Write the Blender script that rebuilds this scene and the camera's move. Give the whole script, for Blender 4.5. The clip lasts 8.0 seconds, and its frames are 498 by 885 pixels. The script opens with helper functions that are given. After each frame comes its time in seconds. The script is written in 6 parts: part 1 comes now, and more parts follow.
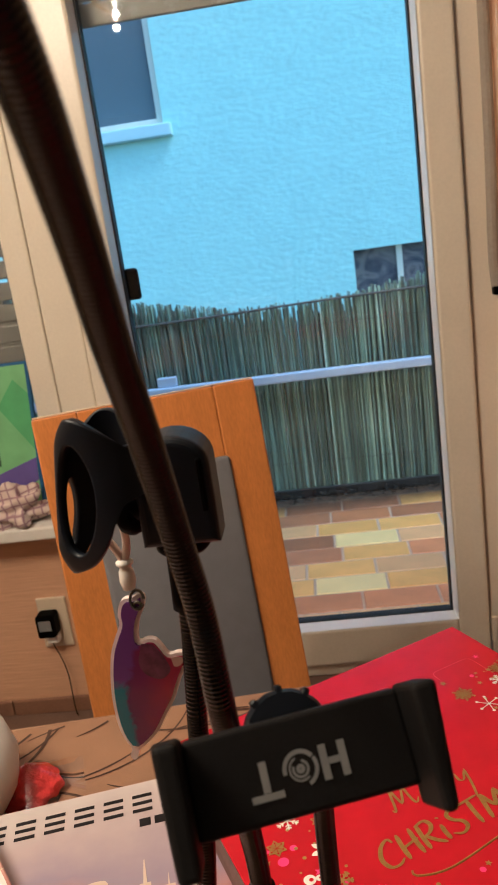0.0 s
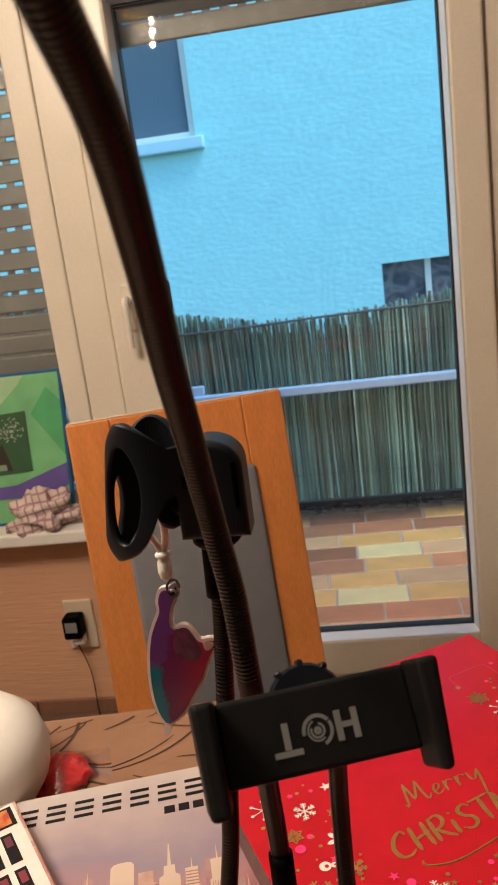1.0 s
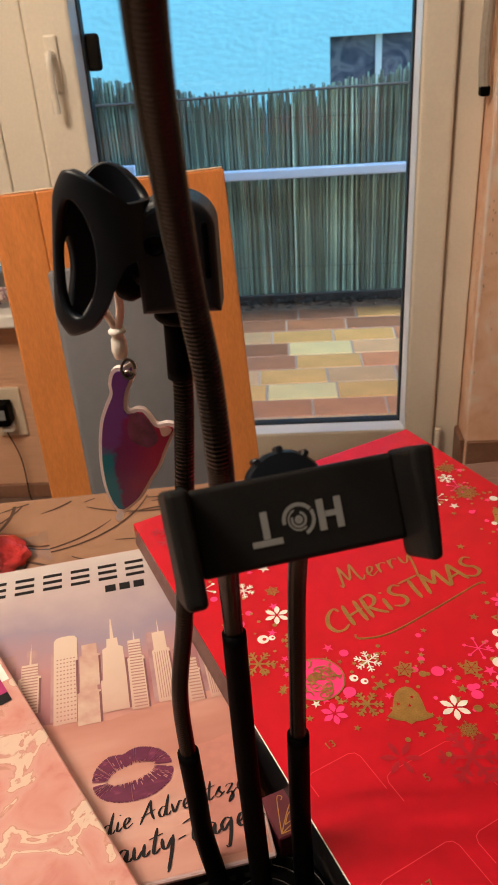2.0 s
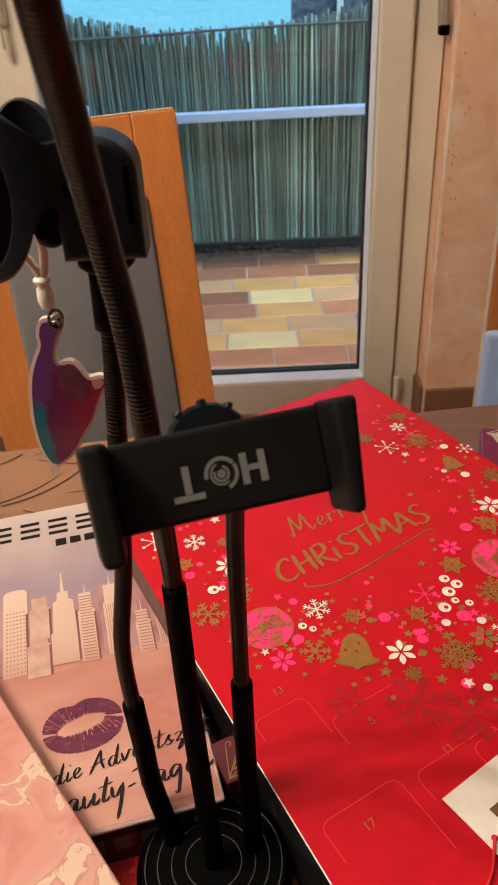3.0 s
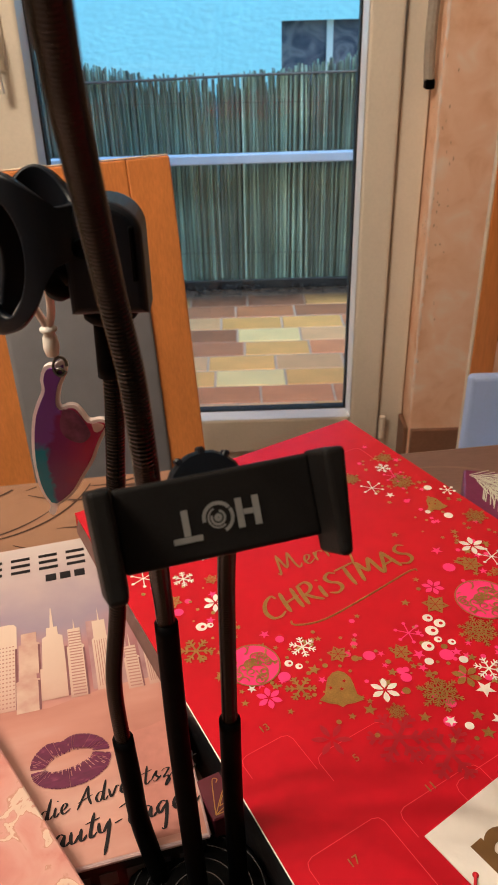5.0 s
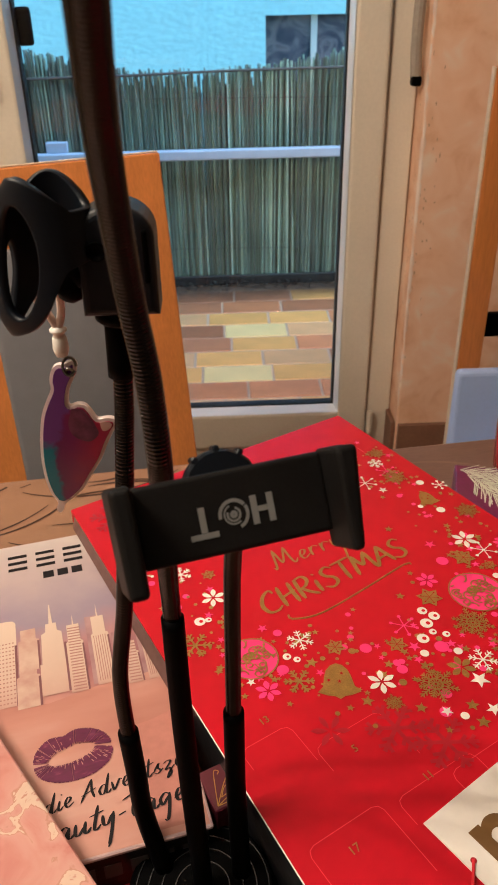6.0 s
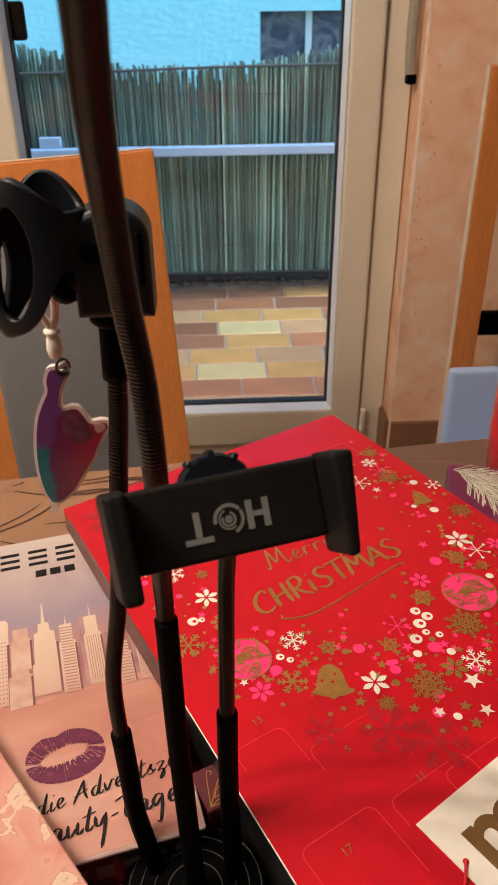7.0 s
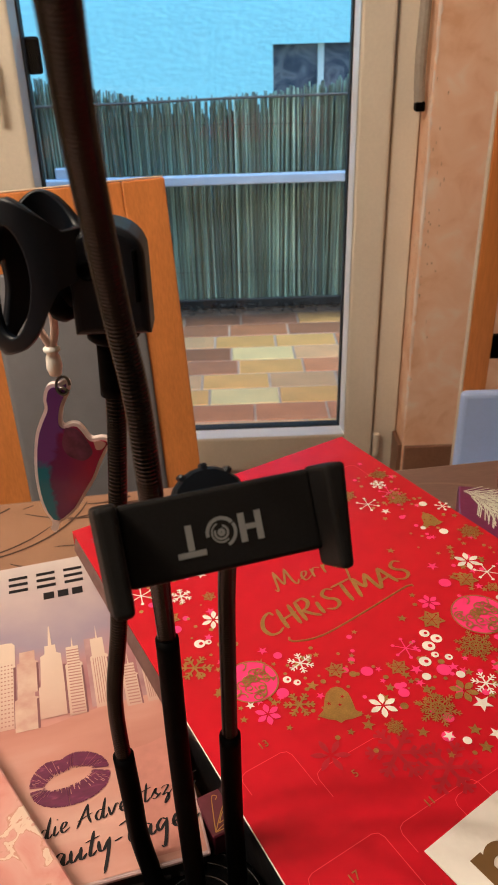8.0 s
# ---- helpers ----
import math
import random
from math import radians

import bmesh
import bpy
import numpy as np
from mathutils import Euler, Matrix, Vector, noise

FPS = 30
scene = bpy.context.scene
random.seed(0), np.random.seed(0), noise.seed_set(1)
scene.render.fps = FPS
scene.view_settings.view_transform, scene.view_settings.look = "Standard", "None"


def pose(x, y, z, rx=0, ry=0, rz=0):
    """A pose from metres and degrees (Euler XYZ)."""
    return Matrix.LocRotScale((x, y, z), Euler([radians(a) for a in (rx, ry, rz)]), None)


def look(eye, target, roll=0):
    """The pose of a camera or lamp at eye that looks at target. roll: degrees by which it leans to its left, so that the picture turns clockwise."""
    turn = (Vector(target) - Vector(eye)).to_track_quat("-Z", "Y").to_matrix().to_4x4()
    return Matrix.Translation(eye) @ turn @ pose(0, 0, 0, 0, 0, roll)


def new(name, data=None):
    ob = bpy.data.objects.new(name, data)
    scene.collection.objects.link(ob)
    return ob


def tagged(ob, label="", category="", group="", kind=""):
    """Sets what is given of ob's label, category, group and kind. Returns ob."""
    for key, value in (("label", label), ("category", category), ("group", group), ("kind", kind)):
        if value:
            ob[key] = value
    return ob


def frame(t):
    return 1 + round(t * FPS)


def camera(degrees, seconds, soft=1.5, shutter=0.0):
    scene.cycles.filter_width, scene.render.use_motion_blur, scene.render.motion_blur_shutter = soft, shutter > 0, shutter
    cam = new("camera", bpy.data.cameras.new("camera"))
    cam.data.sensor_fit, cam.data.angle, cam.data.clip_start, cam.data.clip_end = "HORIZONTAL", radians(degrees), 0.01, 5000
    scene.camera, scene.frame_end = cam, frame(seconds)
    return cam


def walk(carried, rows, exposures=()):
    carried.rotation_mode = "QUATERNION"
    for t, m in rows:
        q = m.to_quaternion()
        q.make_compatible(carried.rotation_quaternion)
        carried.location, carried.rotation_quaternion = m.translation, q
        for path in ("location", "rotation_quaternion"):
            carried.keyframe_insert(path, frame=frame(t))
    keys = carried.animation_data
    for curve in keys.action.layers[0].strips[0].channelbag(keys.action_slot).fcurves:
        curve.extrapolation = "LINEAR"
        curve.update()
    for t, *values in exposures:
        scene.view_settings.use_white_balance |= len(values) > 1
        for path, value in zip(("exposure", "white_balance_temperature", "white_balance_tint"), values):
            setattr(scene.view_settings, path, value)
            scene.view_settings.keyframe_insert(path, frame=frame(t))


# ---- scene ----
cam = camera(35.4, 8.0, soft=1.6)
cam.data.dof.use_dof, cam.data.dof.focus_distance, cam.data.dof.aperture_fstop = True, 0.52, 36.0
PATH = [
    (0, (0.095, -2.005, 1.261), (-0.111, -0.088, 0.728), -8.1),
    (0.5, (0.096, -2.019, 1.26), (-0.179, -0.083, 0.84), -7.9),
    (1, (0.097, -2.042, 1.269), (-0.169, -0.124, 0.77), -7.4),
    (1.5, (0.079, -2.023, 1.255), (-0.101, -0.211, 0.43), -4.8),
    (1.7, (0.074, -2.015, 1.251), (-0.079, -0.233, 0.343), -4.3),
    (2.8, (0.084, -2.009, 1.249), (0.047, -0.343, 0.142), -3.2),
    (3, (0.088, -2.006, 1.247), (0.058, -0.341, 0.139), -3.1),
    (3.5, (0.089, -2.011, 1.242), (0.065, -0.314, 0.184), -3.1),
    (4, (0.081, -2.018, 1.246), (0.047, -0.303, 0.217), -3.0),
    (4.5, (0.081, -2.017, 1.254), (0.056, -0.301, 0.228), -2.3),
    (5, (0.085, -2.019, 1.26), (0.095, -0.306, 0.228), -1.6),
    (5.2, (0.082, -2.019, 1.261), (0.104, -0.307, 0.228), -1.5),
    (6.3, (0.072, -2.026, 1.266), (0.125, -0.322, 0.220), -1.1),
    (6.5, (0.07, -2.026, 1.266), (0.126, -0.323, 0.22), -1.0),
    (7, (0.074, -2.022, 1.267), (0.14, -0.322, 0.216), -0.7),
    (7.5, (0.083, -2.018, 1.267), (0.155, -0.321, 0.211), -0.5),
    (8, (0.082, -2.025, 1.263), (0.11, -0.288, 0.27), -1.6),
]
walk(cam, [(t, look(eye, target, roll)) for t, eye, target, roll in PATH], exposures=((0.0, 1.14, 4750, -2), (1.0, 1.10, 4750, -2), (2.2, 1.26, 4750, -2), (8.0, 1.26, 4750, -2)))

# ---- world and light ----
world = bpy.data.worlds.new("sky_world")
scene.world = world
world.use_nodes = True
wn = world.node_tree.nodes
sky = wn.new("ShaderNodeTexSky")
sky.sky_type, sky.sun_disc = "NISHITA", False
sky.sun_elevation, sky.sun_rotation = radians(42), radians(105)
sky.air_density, sky.dust_density, sky.ozone_density = 1.2, 0.6, 3.5
world.node_tree.links.new(sky.outputs["Color"], wn["Background"].inputs["Color"])
wn["Background"].inputs["Strength"].default_value = 0.15


def lamp(name, kind, energy, colour, m, **settings):
    data = bpy.data.lights.new(name, kind)
    data.energy, data.color = energy, colour
    for key, value in settings.items():
        if key == "radius":
            data.shadow_soft_size = value
        if key == "angle":
            data.angle = value
    ob = new(name, data)
    ob.matrix_world = m
    return ob


lamp("sun", "SUN", 1.1, (0.90, 0.97, 1.0), look((2.2, -0.4, 4.0), (0, 0.6, 0)), angle=radians(24))
# one light at each of the five bulbs of the ceiling lamp
LAMP = (-0.80, -1.80, 2.5)
for k in range(5):
    a = 2 * math.pi * k / 5 + 0.4
    lamp("bulb_light", "POINT", 8.0, (1.0, 0.65, 0.39), pose(LAMP[0] + 0.20 * math.cos(a), LAMP[1] + 0.20 * math.sin(a), LAMP[2] - 0.285), radius=0.012)

# ---- materials ----


def material(name, colour, rough=0.6, metal=0.0, vary=0.12, scale=18.0, bump=0.15, fine=140.0, coat=0.0, spread=0.0, island=False, stretch=None, specular=None, depth=0.002):
    """A surface with blotches at one scale and grain at another, in metres."""
    m = bpy.data.materials.new(name)
    m.use_nodes = True
    n, l = m.node_tree.nodes, m.node_tree.links
    b = n["Principled BSDF"]
    co = n.new("ShaderNodeTexCoord")
    mapping = n.new("ShaderNodeMapping")
    l.new(co.outputs["Object"], mapping.inputs["Vector"])
    if stretch:
        mapping.inputs["Scale"].default_value = stretch
    big, small = n.new("ShaderNodeTexNoise"), n.new("ShaderNodeTexNoise")
    big.inputs["Scale"].default_value, small.inputs["Scale"].default_value = scale, fine
    big.inputs["Detail"].default_value = 4
    for t in (big, small):
        l.new(mapping.outputs["Vector"], t.inputs["Vector"])
    add = n.new("ShaderNodeMath")
    add.operation = "ADD"
    l.new(big.outputs["Fac"], add.inputs[0])
    l.new(small.outputs["Fac"], add.inputs[1])
    mid = n.new("ShaderNodeMapRange")
    mid.inputs["From Min"].default_value, mid.inputs["From Max"].default_value = 0.6, 1.4
    mid.inputs["To Min"].default_value, mid.inputs["To Max"].default_value = 1 - vary, 1 + vary
    l.new(add.outputs[0], mid.inputs["Value"])
    tone = n.new("ShaderNodeVectorMath")
    tone.operation = "SCALE"
    tone.inputs[0].default_value = colour
    l.new(mid.outputs[0], tone.inputs["Scale"])
    last = tone.outputs[0]
    if spread:
        pick = n.new("ShaderNodeNewGeometry" if island else "ShaderNodeObjectInfo")
        r = n.new("ShaderNodeMapRange")
        r.inputs["To Min"].default_value, r.inputs["To Max"].default_value = 1 - spread, 1 + spread
        l.new(pick.outputs["Random Per Island" if island else "Random"], r.inputs["Value"])
        t2 = n.new("ShaderNodeVectorMath")
        t2.operation = "SCALE"
        l.new(last, t2.inputs[0])
        l.new(r.outputs[0], t2.inputs["Scale"])
        last = t2.outputs[0]
    l.new(last, b.inputs["Base Color"])
    b.inputs["Roughness"].default_value, b.inputs["Metallic"].default_value = rough, metal
    b.inputs["Coat Weight"].default_value = coat
    b.inputs["Coat Roughness"].default_value = 0.12
    if specular is not None:
        b.inputs["Specular IOR Level"].default_value = specular
    if bump:
        bp = n.new("ShaderNodeBump")
        bp.inputs["Strength"].default_value, bp.inputs["Distance"].default_value = bump, depth
        l.new(small.outputs["Fac"], bp.inputs["Height"])
        l.new(bp.outputs["Normal"], b.inputs["Normal"])
    return m


def ramped(name, stops, scale, rough=0.5, detail=5.0, distort=0.0, stretch=(1, 1, 1), bump=0.1, coat=0.0, island=False):
    """A surface whose colour runs through several tones of a noise, or from piece to piece."""
    m = bpy.data.materials.new(name)
    m.use_nodes = True
    n, l = m.node_tree.nodes, m.node_tree.links
    b = n["Principled BSDF"]
    co, mapping, t = n.new("ShaderNodeTexCoord"), n.new("ShaderNodeMapping"), n.new("ShaderNodeTexNoise")
    mapping.inputs["Scale"].default_value = stretch
    t.inputs["Scale"].default_value, t.inputs["Detail"].default_value, t.inputs["Distortion"].default_value = scale, detail, distort
    l.new(co.outputs["Object"], mapping.inputs["Vector"])
    l.new(mapping.outputs["Vector"], t.inputs["Vector"])
    ramp = n.new("ShaderNodeValToRGB")
    while len(ramp.color_ramp.elements) < len(stops):
        ramp.color_ramp.elements.new(0.5)
    for e, (p, c) in zip(ramp.color_ramp.elements, stops):
        e.position, e.color = p, (*c, 1)
    if island:
        g = n.new("ShaderNodeNewGeometry")
        l.new(g.outputs["Random Per Island"], ramp.inputs["Fac"])
        mixn = n.new("ShaderNodeVectorMath")
        mixn.operation = "SCALE"
        r = n.new("ShaderNodeMapRange")
        r.inputs["To Min"].default_value, r.inputs["To Max"].default_value = 0.35, 1.55
        l.new(t.outputs["Fac"], r.inputs["Value"])
        l.new(ramp.outputs["Color"], mixn.inputs[0])
        l.new(r.outputs[0], mixn.inputs["Scale"])
        l.new(mixn.outputs[0], b.inputs["Base Color"])
    else:
        l.new(t.outputs["Fac"], ramp.inputs["Fac"])
        l.new(ramp.outputs["Color"], b.inputs["Base Color"])
    b.inputs["Roughness"].default_value, b.inputs["Coat Weight"].default_value = rough, coat
    if bump:
        bp = n.new("ShaderNodeBump")
        bp.inputs["Strength"].default_value, bp.inputs["Distance"].default_value = bump, 0.003
        l.new(t.outputs["Fac"], bp.inputs["Height"])
        l.new(bp.outputs["Normal"], b.inputs["Normal"])
    return m


def glass_material(name, tint=(0.97, 1.0, 0.99), rough=0.0):
    m = bpy.data.materials.new(name)
    m.use_nodes = True
    b = m.node_tree.nodes["Principled BSDF"]
    b.inputs["Base Color"].default_value = (*tint, 1)
    b.inputs["Roughness"].default_value, b.inputs["IOR"].default_value = rough, 1.45
    b.inputs["Transmission Weight"].default_value = 1.0
    return m


def glowing(name, colour, strength):
    m = bpy.data.materials.new(name)
    m.use_nodes = True
    b = m.node_tree.nodes["Principled BSDF"]
    b.inputs["Base Color"].default_value = (*colour, 1)
    b.inputs["Emission Color"].default_value = (*colour, 1)
    b.inputs["Emission Strength"].default_value = strength
    return m


M_pvc = material("white_window_plastic", (0.80, 0.73, 0.60), 0.32, vary=0.05, scale=5, bump=0.03)
M_bead = material("glossy_white_bead", (0.88, 0.88, 0.87), 0.14, vary=0.03, scale=5, bump=0)
M_gasket = material("black_rubber_gasket", (0.015, 0.015, 0.017), 0.6)
M_glass = glass_material("clear_glass")
# the brown tones paint reflected branches into the dark panes
M_reflection_glass = ramped("dark_glass_painted_reflection", [(0.36, (0.07, 0.07, 0.085)), (0.50, (0.15, 0.13, 0.14)), (0.58, (0.24, 0.20, 0.19)), (0.70, (0.12, 0.10, 0.11))], 5, 0.18, bump=0, detail=8, distort=1.2)
M_render = material("pale_blue_house_render", (0.53, 0.78, 0.71), 0.9, vary=0.07, scale=3, bump=0.9, fine=15, stretch=(1, 1, 1.7), depth=0.0075)
M_stonesill = material("pale_stone_sill", (0.60, 0.74, 0.73), 0.7, vary=0.06)
M_wallpaper = ramped("apricot_wall_paint", [(0.30, (0.74, 0.43, 0.25)), (0.46, (0.84, 0.55, 0.36)), (0.58, (0.87, 0.60, 0.42)), (0.72, (0.89, 0.72, 0.57))], 13, 0.85, detail=10.0, distort=0.6, bump=0.35)
M_wallgroove = material("combed_apricot_plaster", (0.66, 0.39, 0.23), 0.85, vary=0.08, scale=4, bump=0.9, fine=60, stretch=(0.16, 1, 2.4), depth=0.0022)
M_plainwall = material("cream_wall_paint", (0.44, 0.36, 0.27), 0.9, vary=0.06, scale=3)
M_ceiling = material("white_ceiling_paint", (0.80, 0.78, 0.74), 0.9, vary=0.04, scale=3)
M_floor = material("brown_floor_tile", (0.16, 0.10, 0.07), 0.5, vary=0.2, scale=6)
M_skirt = material("brown_skirting_tile", (0.23, 0.12, 0.07), 0.45, vary=0.15, scale=12)
M_scuff = ramped("worn_plaster_corner", [(0.36, (0.78, 0.55, 0.40)), (0.50, (0.84, 0.70, 0.60)), (0.64, (0.72, 0.52, 0.40))], 20, 0.9, stretch=(1, 1, 0.35))
M_slat = material("taupe_shutter_slat", (0.115, 0.105, 0.09), 0.55, vary=0.06, scale=4)
M_orange = material("orange_stained_wood", (0.60, 0.22, 0.045), 0.38, vary=0.16, scale=9, bump=0.06, fine=60, stretch=(6, 6, 0.5), coat=0.15)
M_woodedge = material("pale_wood_edge", (0.72, 0.58, 0.42), 0.6)
M_grey = material("grey_upholstery", (0.18, 0.18, 0.195), 0.9, vary=0.08, scale=40, bump=0.3, fine=900)
M_blue = material("pale_blue_plastic", (0.44, 0.56, 0.92), 0.45, vary=0.04, scale=8, bump=0.02)
M_black = material("black_soft_plastic", (0.0012, 0.0012, 0.0014), 0.5, specular=0.035, vary=0.2, scale=60, bump=0.05, fine=900)
M_navy = material("blue_black_plastic", (0.0030, 0.0055, 0.0105), 0.42, specular=0.30, vary=0.2, scale=60, bump=0.05)
M_neck = material("black_gooseneck_metal", (0.0022, 0.0020, 0.0020), 0.15, metal=0.0, specular=0.26, vary=0.15, scale=80, bump=0.0)
M_clampblack = material("worn_black_rubber", (0.0065, 0.006, 0.006), 0.6, specular=0.15, vary=0.25, scale=50, bump=0.08, fine=700)
M_print_grey = material("grey_logo_ink", (0.17, 0.17, 0.165), 0.6)
M_red = material("glossy_red_card", (0.50, 0.0012, 0.011), 0.24, vary=0.10, scale=7, bump=0.04, fine=40, coat=0.03, specular=0.30)
M_darkred = material("dark_red_ink", (0.37, 0.0020, 0.012), 0.32, coat=0.2, bump=0)
M_gold = material("gold_foil", (0.46, 0.285, 0.065), 0.28, metal=0.65, vary=0.25, scale=120, bump=0.15, fine=700)
M_whiteink = material("white_ink", (0.84, 0.80, 0.72), 0.45, bump=0)
M_pinkink = material("hot_pink_ink", (0.88, 0.03, 0.20), 0.4, bump=0)
M_whitecard = material("white_card", (0.82, 0.79, 0.74), 0.55, vary=0.03, scale=30)
M_brownink = material("brown_ink", (0.16, 0.085, 0.02), 0.5, bump=0)
M_redcord = material("red_cord", (0.6, 0.01, 0.02), 0.7)
# black card of the tray, also the painted shade beside the red box
M_blackcard_shade = material("black_card_and_side_shade", (0.010, 0.010, 0.012), 0.3, coat=0.2)
M_blackink = material("black_ink", (0.012, 0.010, 0.012), 0.6, bump=0, specular=0.2)
M_plum = ramped("plum_lipstick_ink", [(0.35, (0.085, 0.005, 0.038)), (0.6, (0.12, 0.008, 0.055)), (0.74, (0.26, 0.06, 0.11))], 90, 0.55, distort=0.5, stretch=(1, 2.5, 1), bump=0)
M_pinkmarble = ramped("pink_marble_print", [(0.26, (0.46, 0.15, 0.13)), (0.40, (0.55, 0.26, 0.22)), (0.52, (0.58, 0.32, 0.27)), (0.545, (0.46, 0.22, 0.16)), (0.555, (0.66, 0.50, 0.40)), (0.61, (0.64, 0.48, 0.38)), (0.625, (0.50, 0.25, 0.20)), (0.64, (0.57, 0.31, 0.26)), (0.78, (0.52, 0.20, 0.17))], 24, 0.34, distort=1.0, coat=0.15, detail=9)


def banded(name, stops, axis, low, high, wobble, rough=0.14, scale=70, coat=0.6):
    """Colours that run across a thing, with a wavering edge between them."""
    m = ramped(name, stops, scale, rough, bump=0, coat=coat)
    n, l = m.node_tree.nodes, m.node_tree.links
    co, xyz, r, add = n.new("ShaderNodeTexCoord"), n.new("ShaderNodeSeparateXYZ"), n.new("ShaderNodeMapRange"), n.new("ShaderNodeMath")
    l.new(co.outputs["Object"], xyz.inputs[0])
    l.new(xyz.outputs[axis], r.inputs["Value"])
    r.inputs["From Min"].default_value, r.inputs["From Max"].default_value = low, high
    add.operation = "MULTIPLY_ADD"
    noise_node = next(q for q in n if q.type == "TEX_NOISE")
    l.new(noise_node.outputs["Fac"], add.inputs[0])
    add.inputs[1].default_value = wobble
    l.new(r.outputs[0], add.inputs[2])
    ramp = next(q for q in n if q.type == "VALTORGB")
    l.new(add.outputs[0], ramp.inputs["Fac"])
    return m


M_cloth = material("brown_table_cloth", (0.30, 0.165, 0.09), 0.55, vary=0.10, scale=30, bump=0.3, fine=900, coat=0.05)
M_darktable = material("dark_brown_table_wood", (0.15, 0.09, 0.07), 0.3, vary=0.2, scale=8, bump=0.05, fine=90, stretch=(1, 6, 1), coat=0.1)
M_clothline = material("dark_brown_cloth_line", (0.060, 0.028, 0.016), 0.6, bump=0)
M_purple = material("plum_card", (0.13, 0.012, 0.07), 0.35, coat=0.2)
M_pine = material("silver_green_ink", (0.62, 0.62, 0.50), 0.5, bump=0)
M_rose = ramped("rose_petal_print", [(0.35, (0.75, 0.34, 0.36)), (0.6, (0.82, 0.52, 0.48))], 60, 0.5, bump=0)
M_mug = material("red_glazed_ceramic", (0.55, 0.02, 0.03), 0.15, vary=0.08, scale=20, bump=0.02, coat=0.4)
M_whiteplastic = material("white_plastic", (0.80, 0.77, 0.71), 0.4, vary=0.03, scale=12, bump=0.02)
M_redfabric = material("red_knitted_fabric", (0.74, 0.035, 0.03), 0.9, vary=0.2, scale=60, bump=0.8, fine=300)
M_film = glass_material("clear_plastic_film", (0.98, 0.97, 0.96), 0.02)
M_socket = material("cream_socket_plastic", (0.70, 0.58, 0.42), 0.4, vary=0.04)
M_alu = material("pale_metal_rail", (0.50, 0.56, 0.70), 0.45, vary=0.08, scale=8, bump=0.05)
M_foot_band = material("dark_foot_band", (0.03, 0.028, 0.026), 0.6, vary=0.3, scale=10)
M_reed = ramped("dry_reed", [(0.0, (0.14, 0.15, 0.12)), (0.35, (0.20, 0.24, 0.19)), (0.70, (0.26, 0.34, 0.27)), (0.92, (0.38, 0.52, 0.39)), (1.0, (0.60, 0.74, 0.60))], 4, 0.8, island=True, bump=0, stretch=(1, 1, 0.9))
M_ground = material("grey_yard_ground", (0.12, 0.12, 0.11), 0.9, vary=0.2, scale=1)
M_grout = material("brown_tile_joint", (0.60, 0.40, 0.26), 0.9, vary=0.15, scale=20)
TILES = [
    material("terracotta_tile", (0.64, 0.25, 0.10), 0.34, vary=0.2, scale=9, spread=0.18),
    material("brown_clay_tile", (0.44, 0.18, 0.08), 0.34, vary=0.2, scale=9, spread=0.2),
    material("ochre_clay_tile", (0.84, 0.43, 0.12), 0.34, vary=0.2, scale=9, spread=0.15),
    material("yellow_clay_tile", (0.95, 0.66, 0.26), 0.34, vary=0.15, scale=9, spread=0.06),
    material("beige_clay_tile", (0.80, 0.43, 0.18), 0.34, vary=0.18, scale=9, spread=0.1),
]

# ---- small builders ----


def finish(bm, name, mat, smooth=False):
    me = bpy.data.meshes.new(name)
    bm.normal_update()
    bm.to_mesh(me)
    bm.free()
    for m in (mat if isinstance(mat, (list, tuple)) else [mat]):
        me.materials.append(m)
    if smooth:
        for p in me.polygons:
            p.use_smooth = True
    return me


def part(name, bm, mat, parent=None, label="", smooth=False):
    ob = new(name, finish(bm, name, mat, smooth))
    if parent is not None:
        ob.parent = parent
    if label:
        tagged(ob, label)
    return ob


def thing(name, m, label, category, group="", kind=""):
    ob = new(name)
    ob.empty_display_size = 0.02
    ob.matrix_world = m
    return tagged(ob, label, category, group, kind)


def box(x0, x1, y0, y1, z0, z1, bevel=0.0, seg=2, m=None, bm=None):
    """A box between these limits, with rounded edges."""
    out = bmesh.new()
    bmesh.ops.create_cube(out, size=1.0, matrix=Matrix.Translation(((x0 + x1) / 2, (y0 + y1) / 2, (z0 + z1) / 2)) @ Matrix.Diagonal((x1 - x0, y1 - y0, z1 - z0, 1)))
    if bevel:
        bmesh.ops.bevel(out, geom=out.edges[:], offset=bevel, segments=seg, affect="EDGES", profile=0.5)
    if m is not None:
        bmesh.ops.transform(out, matrix=m, verts=out.verts)
    return merge(bm, out)


def merge(bm, other):
    if bm is None:
        return other
    me = bpy.data.meshes.new("join")
    other.to_mesh(me)
    other.free()
    bm.from_mesh(me)
    bpy.data.meshes.remove(me)
    return bm


